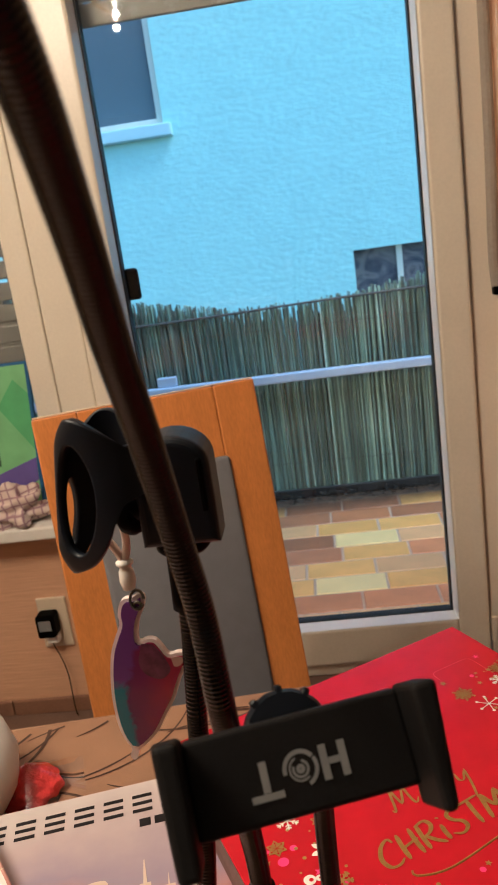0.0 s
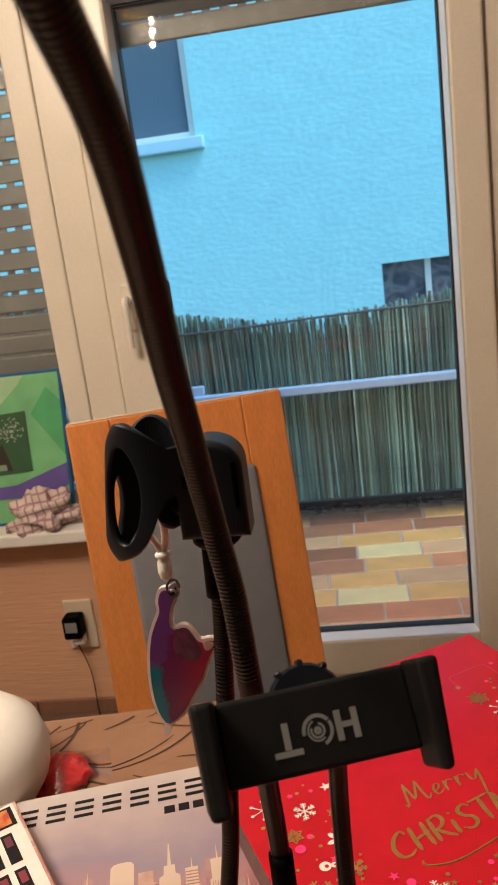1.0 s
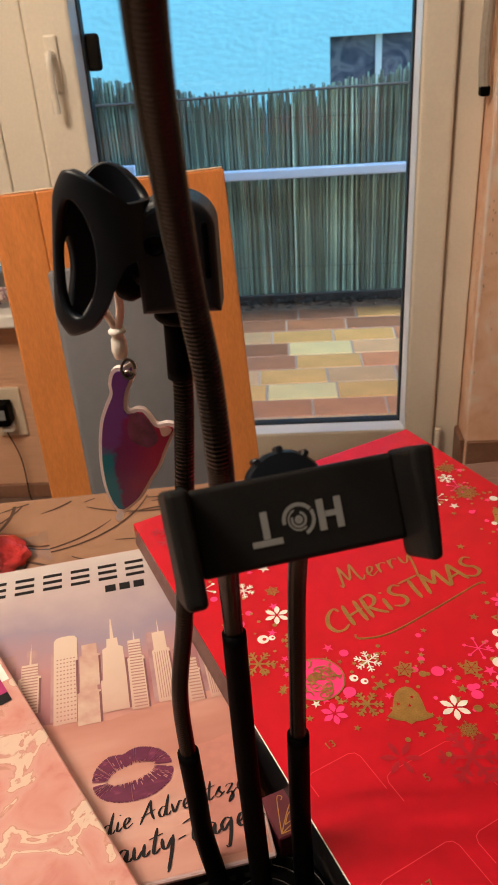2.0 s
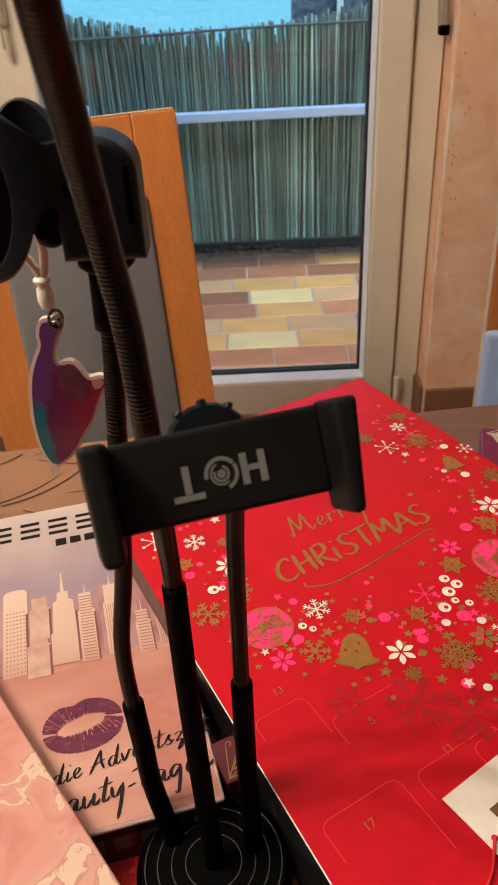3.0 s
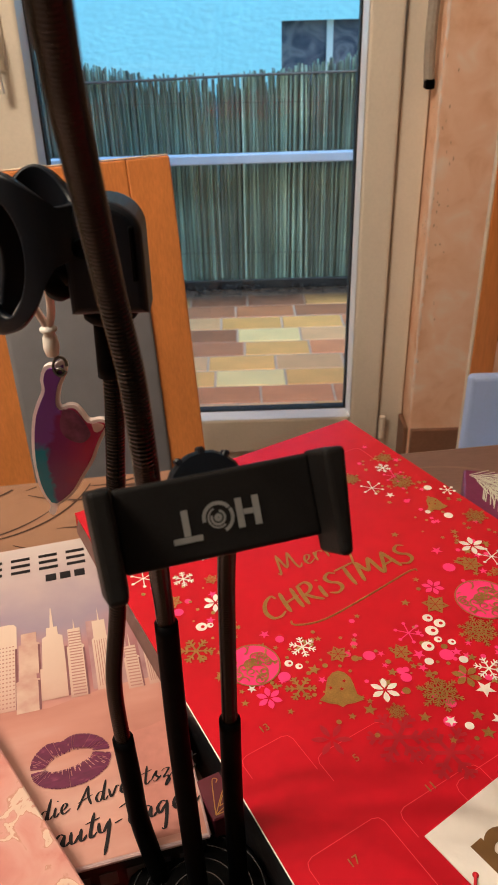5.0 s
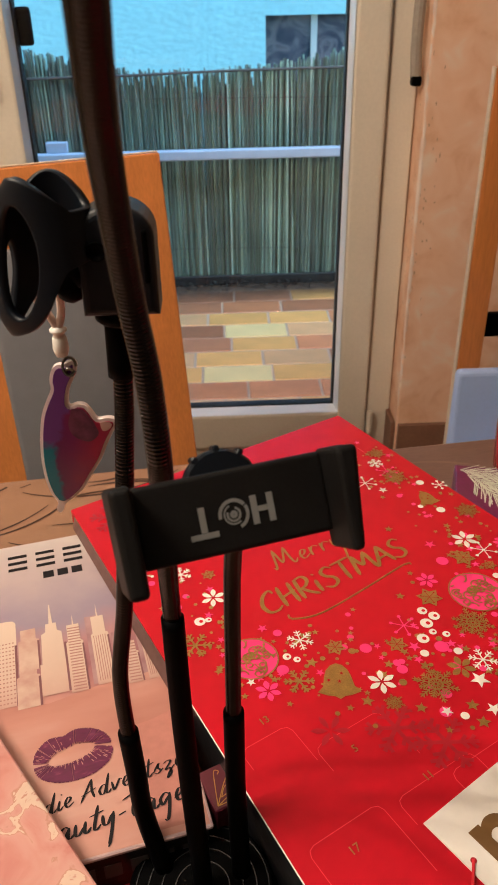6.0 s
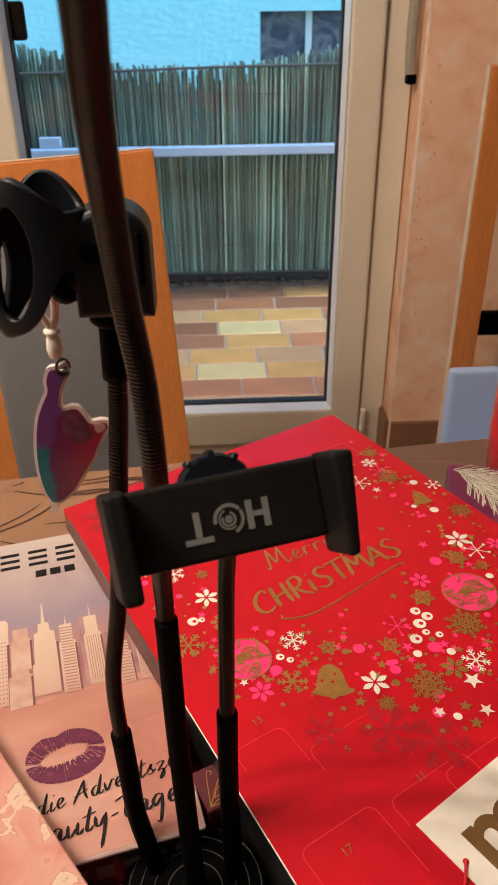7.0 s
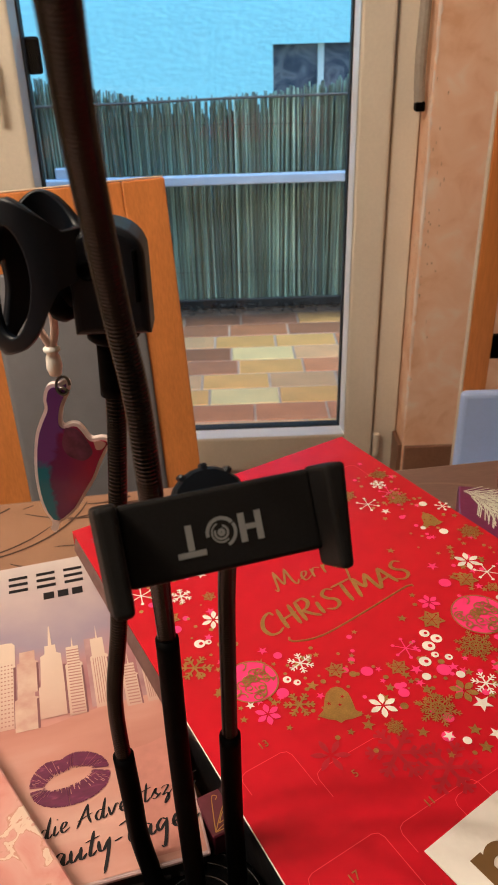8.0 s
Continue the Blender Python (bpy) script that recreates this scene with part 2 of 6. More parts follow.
def lathe(profile, seg=32, m=None, bm=None):
    """A body turned round z from (radius, z) pairs."""
    out = bmesh.new()
    rings = []
    for r, z in profile:
        if r < 1e-6:
            rings.append([out.verts.new((0, 0, z))])
        else:
            rings.append([out.verts.new((r * math.cos(a), r * math.sin(a), z)) for a in (2 * math.pi * k / seg for k in range(seg))])
    for a, b in zip(rings, rings[1:]):
        for k in range(seg):
            q = (k + 1) % seg
            f = [a[k % len(a)], a[q % len(a)], b[q % len(b)], b[k % len(b)]]
            f = list(dict.fromkeys(f))
            if len(f) > 2:
                out.faces.new(f)
    bmesh.ops.recalc_face_normals(out, faces=out.faces)
    if m is not None:
        bmesh.ops.transform(out, matrix=m, verts=out.verts)
    return merge(bm, out)


def glide(points, step):
    """Places along a smooth line through the points, about a step apart."""
    p = [Vector(q) for q in points]
    p = [2 * p[0] - p[1], *p, 2 * p[-1] - p[-2]]
    out = []
    for a, b, c, d in zip(p, p[1:], p[2:], p[3:]):
        n = max(2, int((c - b).length / step))
        for k in range(n):
            t = k / n
            out.append(0.5 * (2 * b + (c - a) * t + (2 * a - 5 * b + 4 * c - d) * t * t + (3 * b - a - 3 * c + d) * t ** 3))
    return out + [p[-2]]


def tube(points, radius, seg=12, step=0.004, wave=0.0, bm=None):
    """A tube along a line; radius is a number or runs with the share of its way; wave: the depth of its ridges."""
    line = glide(points, step)
    out = bmesh.new()
    rings, side = [], Vector((1, 0, 0.01))
    for k, p in enumerate(line):
        ahead = (line[min(k + 1, len(line) - 1)] - line[max(k - 1, 0)]).normalized()
        side = (side - ahead * side.dot(ahead)).normalized()
        up = ahead.cross(side)
        r = radius(k / (len(line) - 1)) if callable(radius) else radius
        r -= wave * (0.5 - 0.5 * math.cos(k * math.pi / 2))
        rings.append([out.verts.new(p + r * (math.cos(a) * side + math.sin(a) * up)) for a in (2 * math.pi * j / seg for j in range(seg))])
    for a, b in zip(rings, rings[1:]):
        for j in range(seg):
            out.faces.new((a[j], a[(j + 1) % seg], b[(j + 1) % seg], b[j]))
    out.faces.new(rings[0][::-1])
    out.faces.new(rings[-1])
    bmesh.ops.recalc_face_normals(out, faces=out.faces)
    return merge(bm, out)


def slab(outline, z0, z1, bm=None, m=None):
    """A flat piece with this outline, from z0 to z1."""
    out = bmesh.new()
    f = out.faces.new([out.verts.new((x, y, z0)) for x, y in outline])
    top = bmesh.ops.extrude_face_region(out, geom=[f])
    bmesh.ops.translate(out, verts=[v for v in top["geom"] if isinstance(v, bmesh.types.BMVert)], vec=(0, 0, z1 - z0))
    bmesh.ops.recalc_face_normals(out, faces=out.faces)
    if m is not None:
        bmesh.ops.transform(out, matrix=m, verts=out.verts)
    return merge(bm, out)


def text_mesh(body, size, shear=0.0, thick=0.0002, offset=0.0):
    c = bpy.data.curves.new("text", "FONT")
    c.body, c.size, c.shear, c.extrude, c.offset, c.resolution_u = body, size, shear, thick, offset, 4
    ob = bpy.data.objects.new("text", c)
    scene.collection.objects.link(ob)
    me = bpy.data.meshes.new_from_object(ob.evaluated_get(bpy.context.evaluated_depsgraph_get()))
    bpy.data.objects.remove(ob)
    bpy.data.curves.remove(c)
    return me


def lettering(body, size, mat, parent, m, name="lettering", label="", shear=0.0, offset=0.0):
    me = text_mesh(body, size, shear, offset=offset)
    me.materials.clear()
    me.materials.append(mat)
    ob = new(name, me)
    ob.parent = parent
    ob.matrix_basis = m
    if label:
        tagged(ob, label)
    return ob


# ---- the room ----
def structure(name, bm, mat, label, category, smooth=False):
    return tagged(part(name, bm, mat, None, label, smooth), "", category, "", "structure")


floor = structure("floor", box(-2.2, 2.6, -6.5, 0.0, -0.15, 0.0), M_floor, "dark brown tiled room floor", "floor")
ceiling = structure("ceiling", box(-2.4, 2.8, -6.7, 0.3, 2.5, 2.6), M_ceiling, "plain white painted ceiling", "ceiling")
structure("wall_west", box(-2.4, -2.2, -6.7, 0.3, -0.15, 2.5), M_plainwall, "plain cream painted side wall", "wall")
structure("wall_east", box(2.6, 2.8, -6.7, 0.3, -0.15, 2.5), M_plainwall, "plain cream painted side wall", "wall")
structure("wall_south", box(-2.2, 2.6, -6.7, -6.5, -0.15, 2.5), M_plainwall, "plain cream painted back wall", "wall")
structure("wall_north_right", box(0.548, 2.6, -0.12, 0.18, -0.15, 2.5, 0.006), M_wallpaper, "apricot painted plaster wall with brush marks beside the door", "wall")
structure("wall_north_left", box(-2.2, -1.75, -0.12, 0.18, -0.15, 2.5), M_wallpaper, "apricot painted plaster wall beside the window", "wall")
structure("wall_under_window", box(-1.75, -0.602, -0.10, 0.18, -0.15, 0.556), M_wallgroove, "apricot combed plaster wall under the window", "wall")
structure("wall_over_openings", box(-1.75, 0.548, -0.12, 0.18, 2.03, 2.5), M_wallpaper, "apricot painted wall over door and window", "wall")

# skirting: a row of tiles, and the worn corner of the reveal
skirt = thing("baseboard", pose(0, 0, 0), "brown ceramic skirting tiles along the wall", "baseboard", kind="structure")
for k in range(5):
    part("skirting_tile", box(0.552 + k * 0.30, 0.848 + k * 0.30, -0.133, -0.1205, 0, 0.147, 0.003), M_skirt, skirt)
part("skirting_tile", box(0.535, 0.5475, -0.116, -0.02, 0, 0.147, 0.003), M_skirt, skirt)
for k in range(4):
    part("skirting_tile", box(-1.75 + k * 0.287, -1.75 + k * 0.287 + 0.284, -0.113, -0.1005, 0, 0.045, 0.003), M_skirt, skirt)


def chip(bm, u, z, w, h, lift, r):
    """A ragged flake round the rounded corner; u runs from the reveal (below 0) over the edge to the front."""
    bend, rad = 0.0094, 0.006 + lift

    def place(u, z):
        if u < 0:
            return (0.548 - lift, -0.114 - u, z)
        if u > bend:
            return (0.554 + u - bend, -0.120 - lift, z)
        a = u / bend * math.pi / 2
        return (0.554 - rad * math.cos(a), -0.114 - rad * math.sin(a), z)

    rows = []
    n = 5
    for k in range(n + 1):
        half = w * math.sin(math.pi * (k + 0.25) / (n + 0.5)) * r.uniform(0.6, 1.2)
        zz, mid = z + h * (k / n - 0.5), u + r.uniform(-0.25, 0.25) * w
        rows.append([bm.verts.new(place(mid + half * t, zz)) for t in (-1, -0.33, 0.33, 1)])
    for p, q in zip(rows, rows[1:]):
        for j in range(3):
            bm.faces.new((p[j], p[j + 1], q[j + 1], q[j]))


def worn_corner():
    bm, r = bmesh.new(), random.Random(4)
    for k in range(190):
        z = r.choice((r.uniform(0.16, 1.0), r.uniform(0.40, 0.95), r.uniform(1.0, 2.0)))
        chip(bm, r.uniform(0.001, 0.008), z, r.uniform(0.0018, 0.0046), r.uniform(0.012, 0.055), 0.0005 + 0.000005 * k, r)
    return bm


def corner_stains():
    bm, r = bmesh.new(), random.Random(14)
    for k in range(70):
        chip(bm, r.choice((-1, 1)) * r.uniform(0.010, 0.05), r.gauss(0.74, 0.17), r.uniform(0.0006, 0.0022), r.uniform(0.004, 0.012), 0.0004 + 0.000005 * k, r)
    return bm


corner = tagged(part("plaster_corner_trim", worn_corner(), M_scuff, None, "worn chipped plaster edge of the door reveal"), "", "trim", "", "structure")
part("corner_stain", corner_stains(), material("grey_brown_stain", (0.50, 0.31, 0.20), 0.9), corner)


def bar(x0, x1, z0, z1, y0, y1, bevel=0.006):
    return box(x0, x1, y0, y1, z0, z1, bevel, 3)


# ---- balcony door ----
door = thing("door_1", pose(0, 0, 0), "closed white plastic balcony door with one large pane", "door", kind="structure")
GX, GZ0, GZ1 = 0.39, 0.153, 1.855
part("door_frame", bar(0.478, 0.545, 0.0, 2.03, -0.035, 0.055), M_pvc, door)
part("door_frame", bar(-0.60, -0.503, 0.0, 2.03, -0.035, 0.055), M_pvc, door)
part("door_frame", bar(-0.503, 0.478, 1.962, 2.03, -0.035, 0.055), M_pvc, door)
part("threshold", bar(-0.503, 0.478, 0.0, 0.035, -0.035, 0.055), M_pvc, door)


def sash(x0, x1, z0, z1, w0, w1, wb, wt, owner):
    part("sash_stile", bar(x0 - w0, x0, z0 - wb, z1 + wt, -0.055, 0.04, 0.009), M_pvc, owner)
    part("sash_stile", bar(x1, x1 + w1, z0 - wb, z1 + wt, -0.055, 0.04, 0.009), M_pvc, owner)
    part("sash_rail", bar(x0, x1, z0 - wb, z0, -0.055, 0.04, 0.009), M_pvc, owner)
    part("sash_rail", bar(x0, x1, z1, z1 + wt, -0.055, 0.04, 0.009), M_pvc, owner)
    for m in (pose(x0, 0, (z0 + z1) / 2), pose(x1, 0, (z0 + z1) / 2, 0, 0, 0) @ Matrix.Diagonal((-1, 1, 1, 1))):
        h = (z1 - z0) / 2
        part("glazing_bead", slab([(0.0005, -0.012), (0.0085, -0.012), (0.0085, -0.016), (0.0005, -0.054)], -h, h, m=m), M_bead, owner)
    for m in (pose(0, 0, z0), pose(0, 0, z1) @ Matrix.Diagonal((1, 1, -1, 1))):
        h = (x1 - x0) / 2
        part("glazing_bead", slab([(0.0005, -0.012), (0.0060, -0.012), (0.0060, -0.016), (0.0005, -0.054)], -h, h, m=m @ Matrix.Rotation(radians(-90), 4, "Y")), M_bead, owner)
    bm = None
    for a in ((x0, x0 + 0.013, z0, z1), (x1 - 0.013, x1, z0, z1), (x0 + 0.013, x1 - 0.013, z0, z0 + 0.009), (x0 + 0.013, x1 - 0.013, z1 - 0.012, z1)):
        bm = box(a[0] - 0.0, a[1], -0.0115, 0.024, a[2], a[3], 0, bm=bm)
    part("gasket", bm, M_gasket, owner)
    pane = part("pane", box(x0 + 0.001, x1 - 0.001, -0.002, 0.016, z0 + 0.001, z1 - 0.001), M_glass, owner)
    pane.visible_shadow = False


sash(-GX, GX, GZ0, GZ1, 0.108, 0.083, 0.112, 0.10, door)
for z in (0.085, 1.86):
    part("hinge", lathe([(0, 0), (0.008, 0), (0.009, 0.004), (0.009, 0.066), (0.008, 0.07), (0, 0.07)], 16, pose(0.483, -0.062, z)), M_pvc, door, smooth=False)
handle = part("door_handle", box(-0.455, -0.425, -0.066, -0.055, 1.08, 1.20, 0.005), M_pvc, door)
part("lever", tube([(-0.44, -0.06, 1.16), (-0.44, -0.095, 1.16), (-0.44, -0.105, 1.13), (-0.44, -0.10, 1.04)], 0.009, 10), M_pvc, handle)

# dark catch on the outer side of the pane
catch = part("outer_catch", box(-0.383, -0.345, 0.017, 0.034, 1.115, 1.195, 0.008), M_black, door, "small black plastic catch")

# ---- window beside the door ----
window = thing("window_1", pose(0, 0, 0), "white plastic window with lowered shutter behind", "window", kind="structure")
part("window_frame", bar(-0.668, -0.602, 0.556, 2.03, -0.035, 0.055), M_pvc, window)
part("window_frame", bar(-1.75, -1.684, 0.556, 2.03, -0.035, 0.055), M_pvc, window)
part("window_frame", bar(-1.684, -0.668, 0.556, 0.66, -0.035, 0.055), M_pvc, window)
part("window_frame", bar(-1.684, -0.668, 1.94, 2.03, -0.035, 0.055), M_pvc, window)
wp = part("pane", box(-1.683, -0.669, -0.002, 0.016, 0.661, 1.939), M_glass, window)
wp.visible_shadow = False
part("window_sill", box(-1.75, -0.606, -0.185, -0.036, 0.5565, 0.592, 0.006), M_whiteplastic, window)


def shutter(name, x0, x1, z_low, z_top, open_from, label):
    ob = thing(name, pose(0, 0, 0), label, "roller shutter", kind="structure")
    pitch, z, high = 0.0565, z_low, (0.0475 if open_from > 1.0 and x0 < -1 else 0.0515)
    while z < z_top:
        bm = box(x0, x1, 0.072, 0.084, z, z + high, 0.004, 2)
        if z + high >= open_from:
            x = x0
            while x < x1:
                bm = box(x, min(x + 0.021, x1), 0.0755, 0.0805, z + high - 0.0005, z + pitch + 0.001, bm=bm)
                x += 0.045
        else:
            bm = box(x0, x1, 0.0755, 0.0805, z + high - 0.0005, z + pitch + 0.001, bm=bm)
        part("slat", bm, M_slat, ob)
        z += pitch
    return ob


shutter("window_shutter", -1.70, -0.62, 0.985, 2.03, 1.10, "lowered taupe roller shutter with open light slots")
shutter("door_shutter", -0.49, 0.47, 1.772, 2.03, 1.7, "raised taupe roller shutter hanging over the door")

# shutter strap in the reveal
strap = thing("shutter_strap", pose(0.528, -0.085, 1.03), "grey brown shutter strap hanging in the door reveal", "shutter strap")
part("strap", tube([(0, 0, 0.012), (-0.004, 0, 0.10), (0, 0, 0.35), (0, 0, 0.97)], 0.013, 10, 0.02), material("grey_strap", (0.36, 0.31, 0.25), 0.8), strap)
part("strap_clip", box(-0.010, 0.012, -0.014, 0.014, -0.008, 0.014, 0.004), M_black, strap)

# socket, adapter and cable
sock = thing("wall_socket", pose(-0.715, -0.10, 0.30), "cream double wall socket with a black adapter plugged in", "socket")
part("plate", box(-0.042, 0.042, -0.010, 0, -0.092, 0.058, 0.004), M_socket, sock)
part("insert", lathe([(0, 0), (0.020, 0), (0.022, 0.003), (0.022, 0.004), (0, 0.004)], 24, pose(0, -0.0098, 0.0, 90)), M_socket, sock)
plug = thing("power_adapter", pose(-0.722, -0.1145, 0.295), "black plug adapter with a thin cable", "adapter")
part("body", box(-0.026, 0.026, -0.050, 0, -0.032, 0.034, 0.008), M_black, plug)
part("cap", box(-0.016, 0.018, -0.052, -0.0502, -0.008, 0.022, 0.0008), material("grey_label", (0.22, 0.22, 0.22), 0.6), plug)
part("connector", box(-0.010, 0.024, -0.034, -0.006, -0.056, -0.0322, 0.005), M_whiteplastic, plug)
part("cable", tube([(0, -0.02, -0.056), (0.004, -0.02, -0.075), (0.012, -0.015, -0.11), (0.02, -0.012, -0.17), (0.022, -0.02, -0.27), (0.03, -0.03, -0.288)], 0.0018, 6, 0.01), M_black, plug)

# ---- on the window sill ----
pic = thing("painted_canvas", pose(-0.825, -0.10, 0.5925, -12), "painted canvas of green hills with a purple path and dark hut", "painting")
part("canvas", box(-0.16, 0.155, -0.008, 0.008, 0.0, 0.415, 0.003), material("dark_blue_canvas_edge", (0.015, 0.10, 0.26), 0.7), pic)
FLAT = Matrix.Rotation(radians(90), 4, "X")


def daub(outline, lift, mat, name):
    part(name, slab(outline, 0, 0.0006, m=pose(0, -0.0082 - lift, 0) @ FLAT), mat, pic)


def green(name, c):
    return ramped(name, [(0.35, tuple(0.8 * v for v in c)), (0.65, c)], 14, 0.6)


daub([(-0.152, 0.008), (0.147, 0.008), (0.147, 0.407), (-0.152, 0.407)], 0.0, green("leaf_green_paint", (0.22, 0.52, 0.22)), "green_field")
daub([(-0.152, 0.29), (-0.05, 0.31), (0.03, 0.38), (0.05, 0.407), (-0.152, 0.407)], 0.0008, green("pale_green_paint", (0.40, 0.62, 0.34)), "pale_hill")
daub([(0.06, 0.30), (0.147, 0.18), (0.147, 0.33), (0.11, 0.37)], 0.0008, green("mint_paint", (0.12, 0.44, 0.16)), "mint_hill")
daub([(-0.152, 0.10), (0.0, 0.11), (0.147, 0.16), (0.147, 0.10), (0.10, 0.075), (-0.152, 0.07)], 0.0016, green("purple_paint", (0.13, 0.09, 0.36)), "purple_path")
daub([(-0.14, 0.135), (0.05, 0.145), (0.045, 0.31), (-0.14, 0.30)], 0.0024, green("dark_green_paint", (0.035, 0.10, 0.035)), "dark_picture")
daub([(-0.06, 0.15), (-0.005, 0.15), (-0.03, 0.225), (-0.06, 0.20)], 0.0032, green("dark_brown_paint", (0.03, 0.02, 0.012)), "hut")
daub([(-0.052, 0.152), (-0.022, 0.152), (-0.024, 0.168), (-0.050, 0.168)], 0.0040, green("grey_green_paint", (0.22, 0.32, 0.20)), "hut_door")
dot_rng = random.Random(9)
dots = None
for _ in range(110):
    a, q = dot_rng.uniform(0, 6.28), dot_rng.random() ** 0.5
    cx, cz, s = -0.005 + 0.040 * q * math.cos(a), 0.262 + 0.034 * q * math.sin(a), dot_rng.uniform(0.0012, 0.0026)
    dots = slab([(cx - s, cz), (cx, cz - s), (cx + s, cz), (cx, cz + s)], 0, 0.0006, bm=dots, m=pose(0, -0.0114, 0) @ FLAT)
tagged(part("blossom_dots", dots, green("white_blossom_paint", (0.52, 0.56, 0.46)), pic), kind="stuff")


def crumple(rx, ry, rz, seed, wild=0.5, sub=4):
    bm = bmesh.new()
    bmesh.ops.create_icosphere(bm, subdivisions=sub, radius=1)
    for v in bm.verts:
        n1 = noise.noise(v.co * 2.3 + Vector((seed, 0, 0)))
        n2 = abs(noise.noise(v.co * 6 + Vector((0, seed, 0))))
        v.co *= 1 + wild * n1 - 0.4 * wild * n2
        v.co = Vector((v.co.x * rx, v.co.y * ry, max(v.co.z, -0.55) * rz + 0.55 * rz))
    return bm


def checked(name):
    m = material(name, (0.70, 0.58, 0.52), 0.95, vary=0.1, scale=60, bump=0.5, fine=500)
    n, l = m.node_tree.nodes, m.node_tree.links
    w1, w2 = n.new("ShaderNodeTexWave"), n.new("ShaderNodeTexWave")
    co = n.new("ShaderNodeTexCoord")
    w2.bands_direction = "Z"
    ramp = n.new("ShaderNodeValToRGB")
    ramp.color_ramp.elements[0].position, ramp.color_ramp.elements[0].color = 0.80, (0.68, 0.55, 0.49, 1)
    ramp.color_ramp.elements[1].position, ramp.color_ramp.elements[1].color = 0.99, (0.34, 0.20, 0.24, 1)
    top = n.new("ShaderNodeMath")
    top.operation = "MAXIMUM"
    for k, w in enumerate((w1, w2)):
        w.inputs["Scale"].default_value, w.inputs["Distortion"].default_value = 14, 1.5
        l.new(co.outputs["Object"], w.inputs["Vector"])
        l.new(w.outputs["Fac"], top.inputs[k])
    l.new(top.outputs[0], ramp.inputs["Fac"])
    l.new(ramp.outputs["Color"], n["Principled BSDF"].inputs["Base Color"])
    return m


rag = part("dish_cloth", crumple(0.092, 0.040, 0.062, 5.0, 0.8), checked("checked_cotton"), None, "crumpled pink and white checked dish cloth on the sill", True)
tagged(rag, "", "cloth")
rag.matrix_world = pose(-0.735, -0.145, 0.5925, 0, -10, 6)

# ---- balcony ----
slabb = structure("balcony_slab", box(-1.6, 1.8, 0.18, 1.62, -0.22, -0.003), M_grout, "tile bedding of the balcony floor", "balcony floor")
structure("balcony_doorstep", box(-1.75, 0.548, 0.056, 0.178, -0.15, 0.03), M_stonesill, "pale stone step under the balcony door", "doorstep")
structure("wall_outside_below", box(-2.4, 2.8, 0.18, 0.30, -3.0, -0.225), M_render, "white rendered outer wall under the balcony", "wall")

rng = random.Random(11)
COURSE, LENGTH = 0.1293, 0.255
tile_mesh = [finish(box(-LENGTH / 2 + 0.004, LENGTH / 2 - 0.004, -COURSE / 2 + 0.004, COURSE / 2 - 0.004, -0.012, 0.0, 0.003, 1), "tile", m) for m in TILES]
# the tones of the tiles before the door: 0 terracotta, 1 brown, 2 ochre, 3 yellow, 4 beige
LAID = {0: {-1: 1, 0: 1, 1: 2}, 1: {-1: 1, 0: 0, 1: 1}, 2: {-1: 4, 0: 2, 1: 2}, 3: {-1: 1, 0: 3, 1: 4}, 4: {-1: 1, 0: 2, 1: 0}, 5: {-1: 2, 0: 4, 1: 1}, 6: {-1: 2, 0: 3, 1: 2}, 7: {-1: 0, 0: 0, 1: 0}, 8: {-1: 4, 0: 4, 1: 2}}
for row in range(11):
    y = 0.988 - COURSE / 2 + (3 - row + 0) * COURSE + 0.0
    if not 0.2 < y < 1.6:
        continue
    shift = {3: 0.068, 6: -0.015}.get(row, rng.uniform(0, LENGTH))
    for k in range(-7, 8):
        x = shift + (k + 0.5) * LENGTH
        if not -1.45 < x < 1.65:
            continue
        pick = rng.choices(range(5), (4, 3.2, 3.6, 0.25, 1.6))[0]
        pick = LAID.get(row, {}).get(k, pick)
        t = new("tile", tile_mesh[pick])
        t.parent = slabb
        t.location = (x, y, rng.uniform(-0.001, 0.001))


def reed_fence():
    bm_v, bm_f = [], []
    r = random.Random(5)

    def stalk(x, y, z0, z1, rad, lean, fall):
        n = len(bm_v)
        for z, s in ((z0, 0.0), (z1, 1.0)):
            for a in range(5):
                bm_v.append((x + rad * math.cos(a * 1.2566) + lean * s, y + rad * math.sin(a * 1.2566) + fall * s, z))
        for a in range(5):
            b = (a + 1) % 5
            bm_f.append((n + a, n + b, n + 5 + b, n + 5 + a))
        bm_f.append(tuple(n + 5 + a for a in range(5)))

    def top(x):
        return 0.905 + 0.10 * max(0, -x - 0.25) ** 1.1 * 2.2 + 0.16 * max(0, x - 0.1) ** 1.3

    for layer in range(3):
        x = -1.55
        while x < 1.75:
            rad = r.uniform(0.0022, 0.0048)
            z1 = top(x) + r.uniform(-0.022, 0.010) - (0.04 if r.random() < 0.10 else 0)
            stalk(x, 1.475 + 0.013 * layer + r.uniform(-0.004, 0.004), r.uniform(0.0, 0.03), z1, rad, r.uniform(-0.014, 0.014), r.uniform(-0.008, 0.008))
            x += r.uniform(0.0070, 0.0115)
    # the dense inner mat, cut shorter
    x = -1.55
    while x < 1.75:
        stalk(x, 1.517 + r.uniform(-0.003, 0.003), 0.02, top(x) - 0.075 + r.uniform(-0.02, 0.025), r.uniform(0.0042, 0.0062), r.uniform(-0.004, 0.004), 0)
        x += r.uniform(0.0055, 0.0075)
    me = bpy.data.meshes.new("reed_fence")
    me.from_pydata(bm_v, [], bm_f)
    me.materials.append(M_reed)
    return me


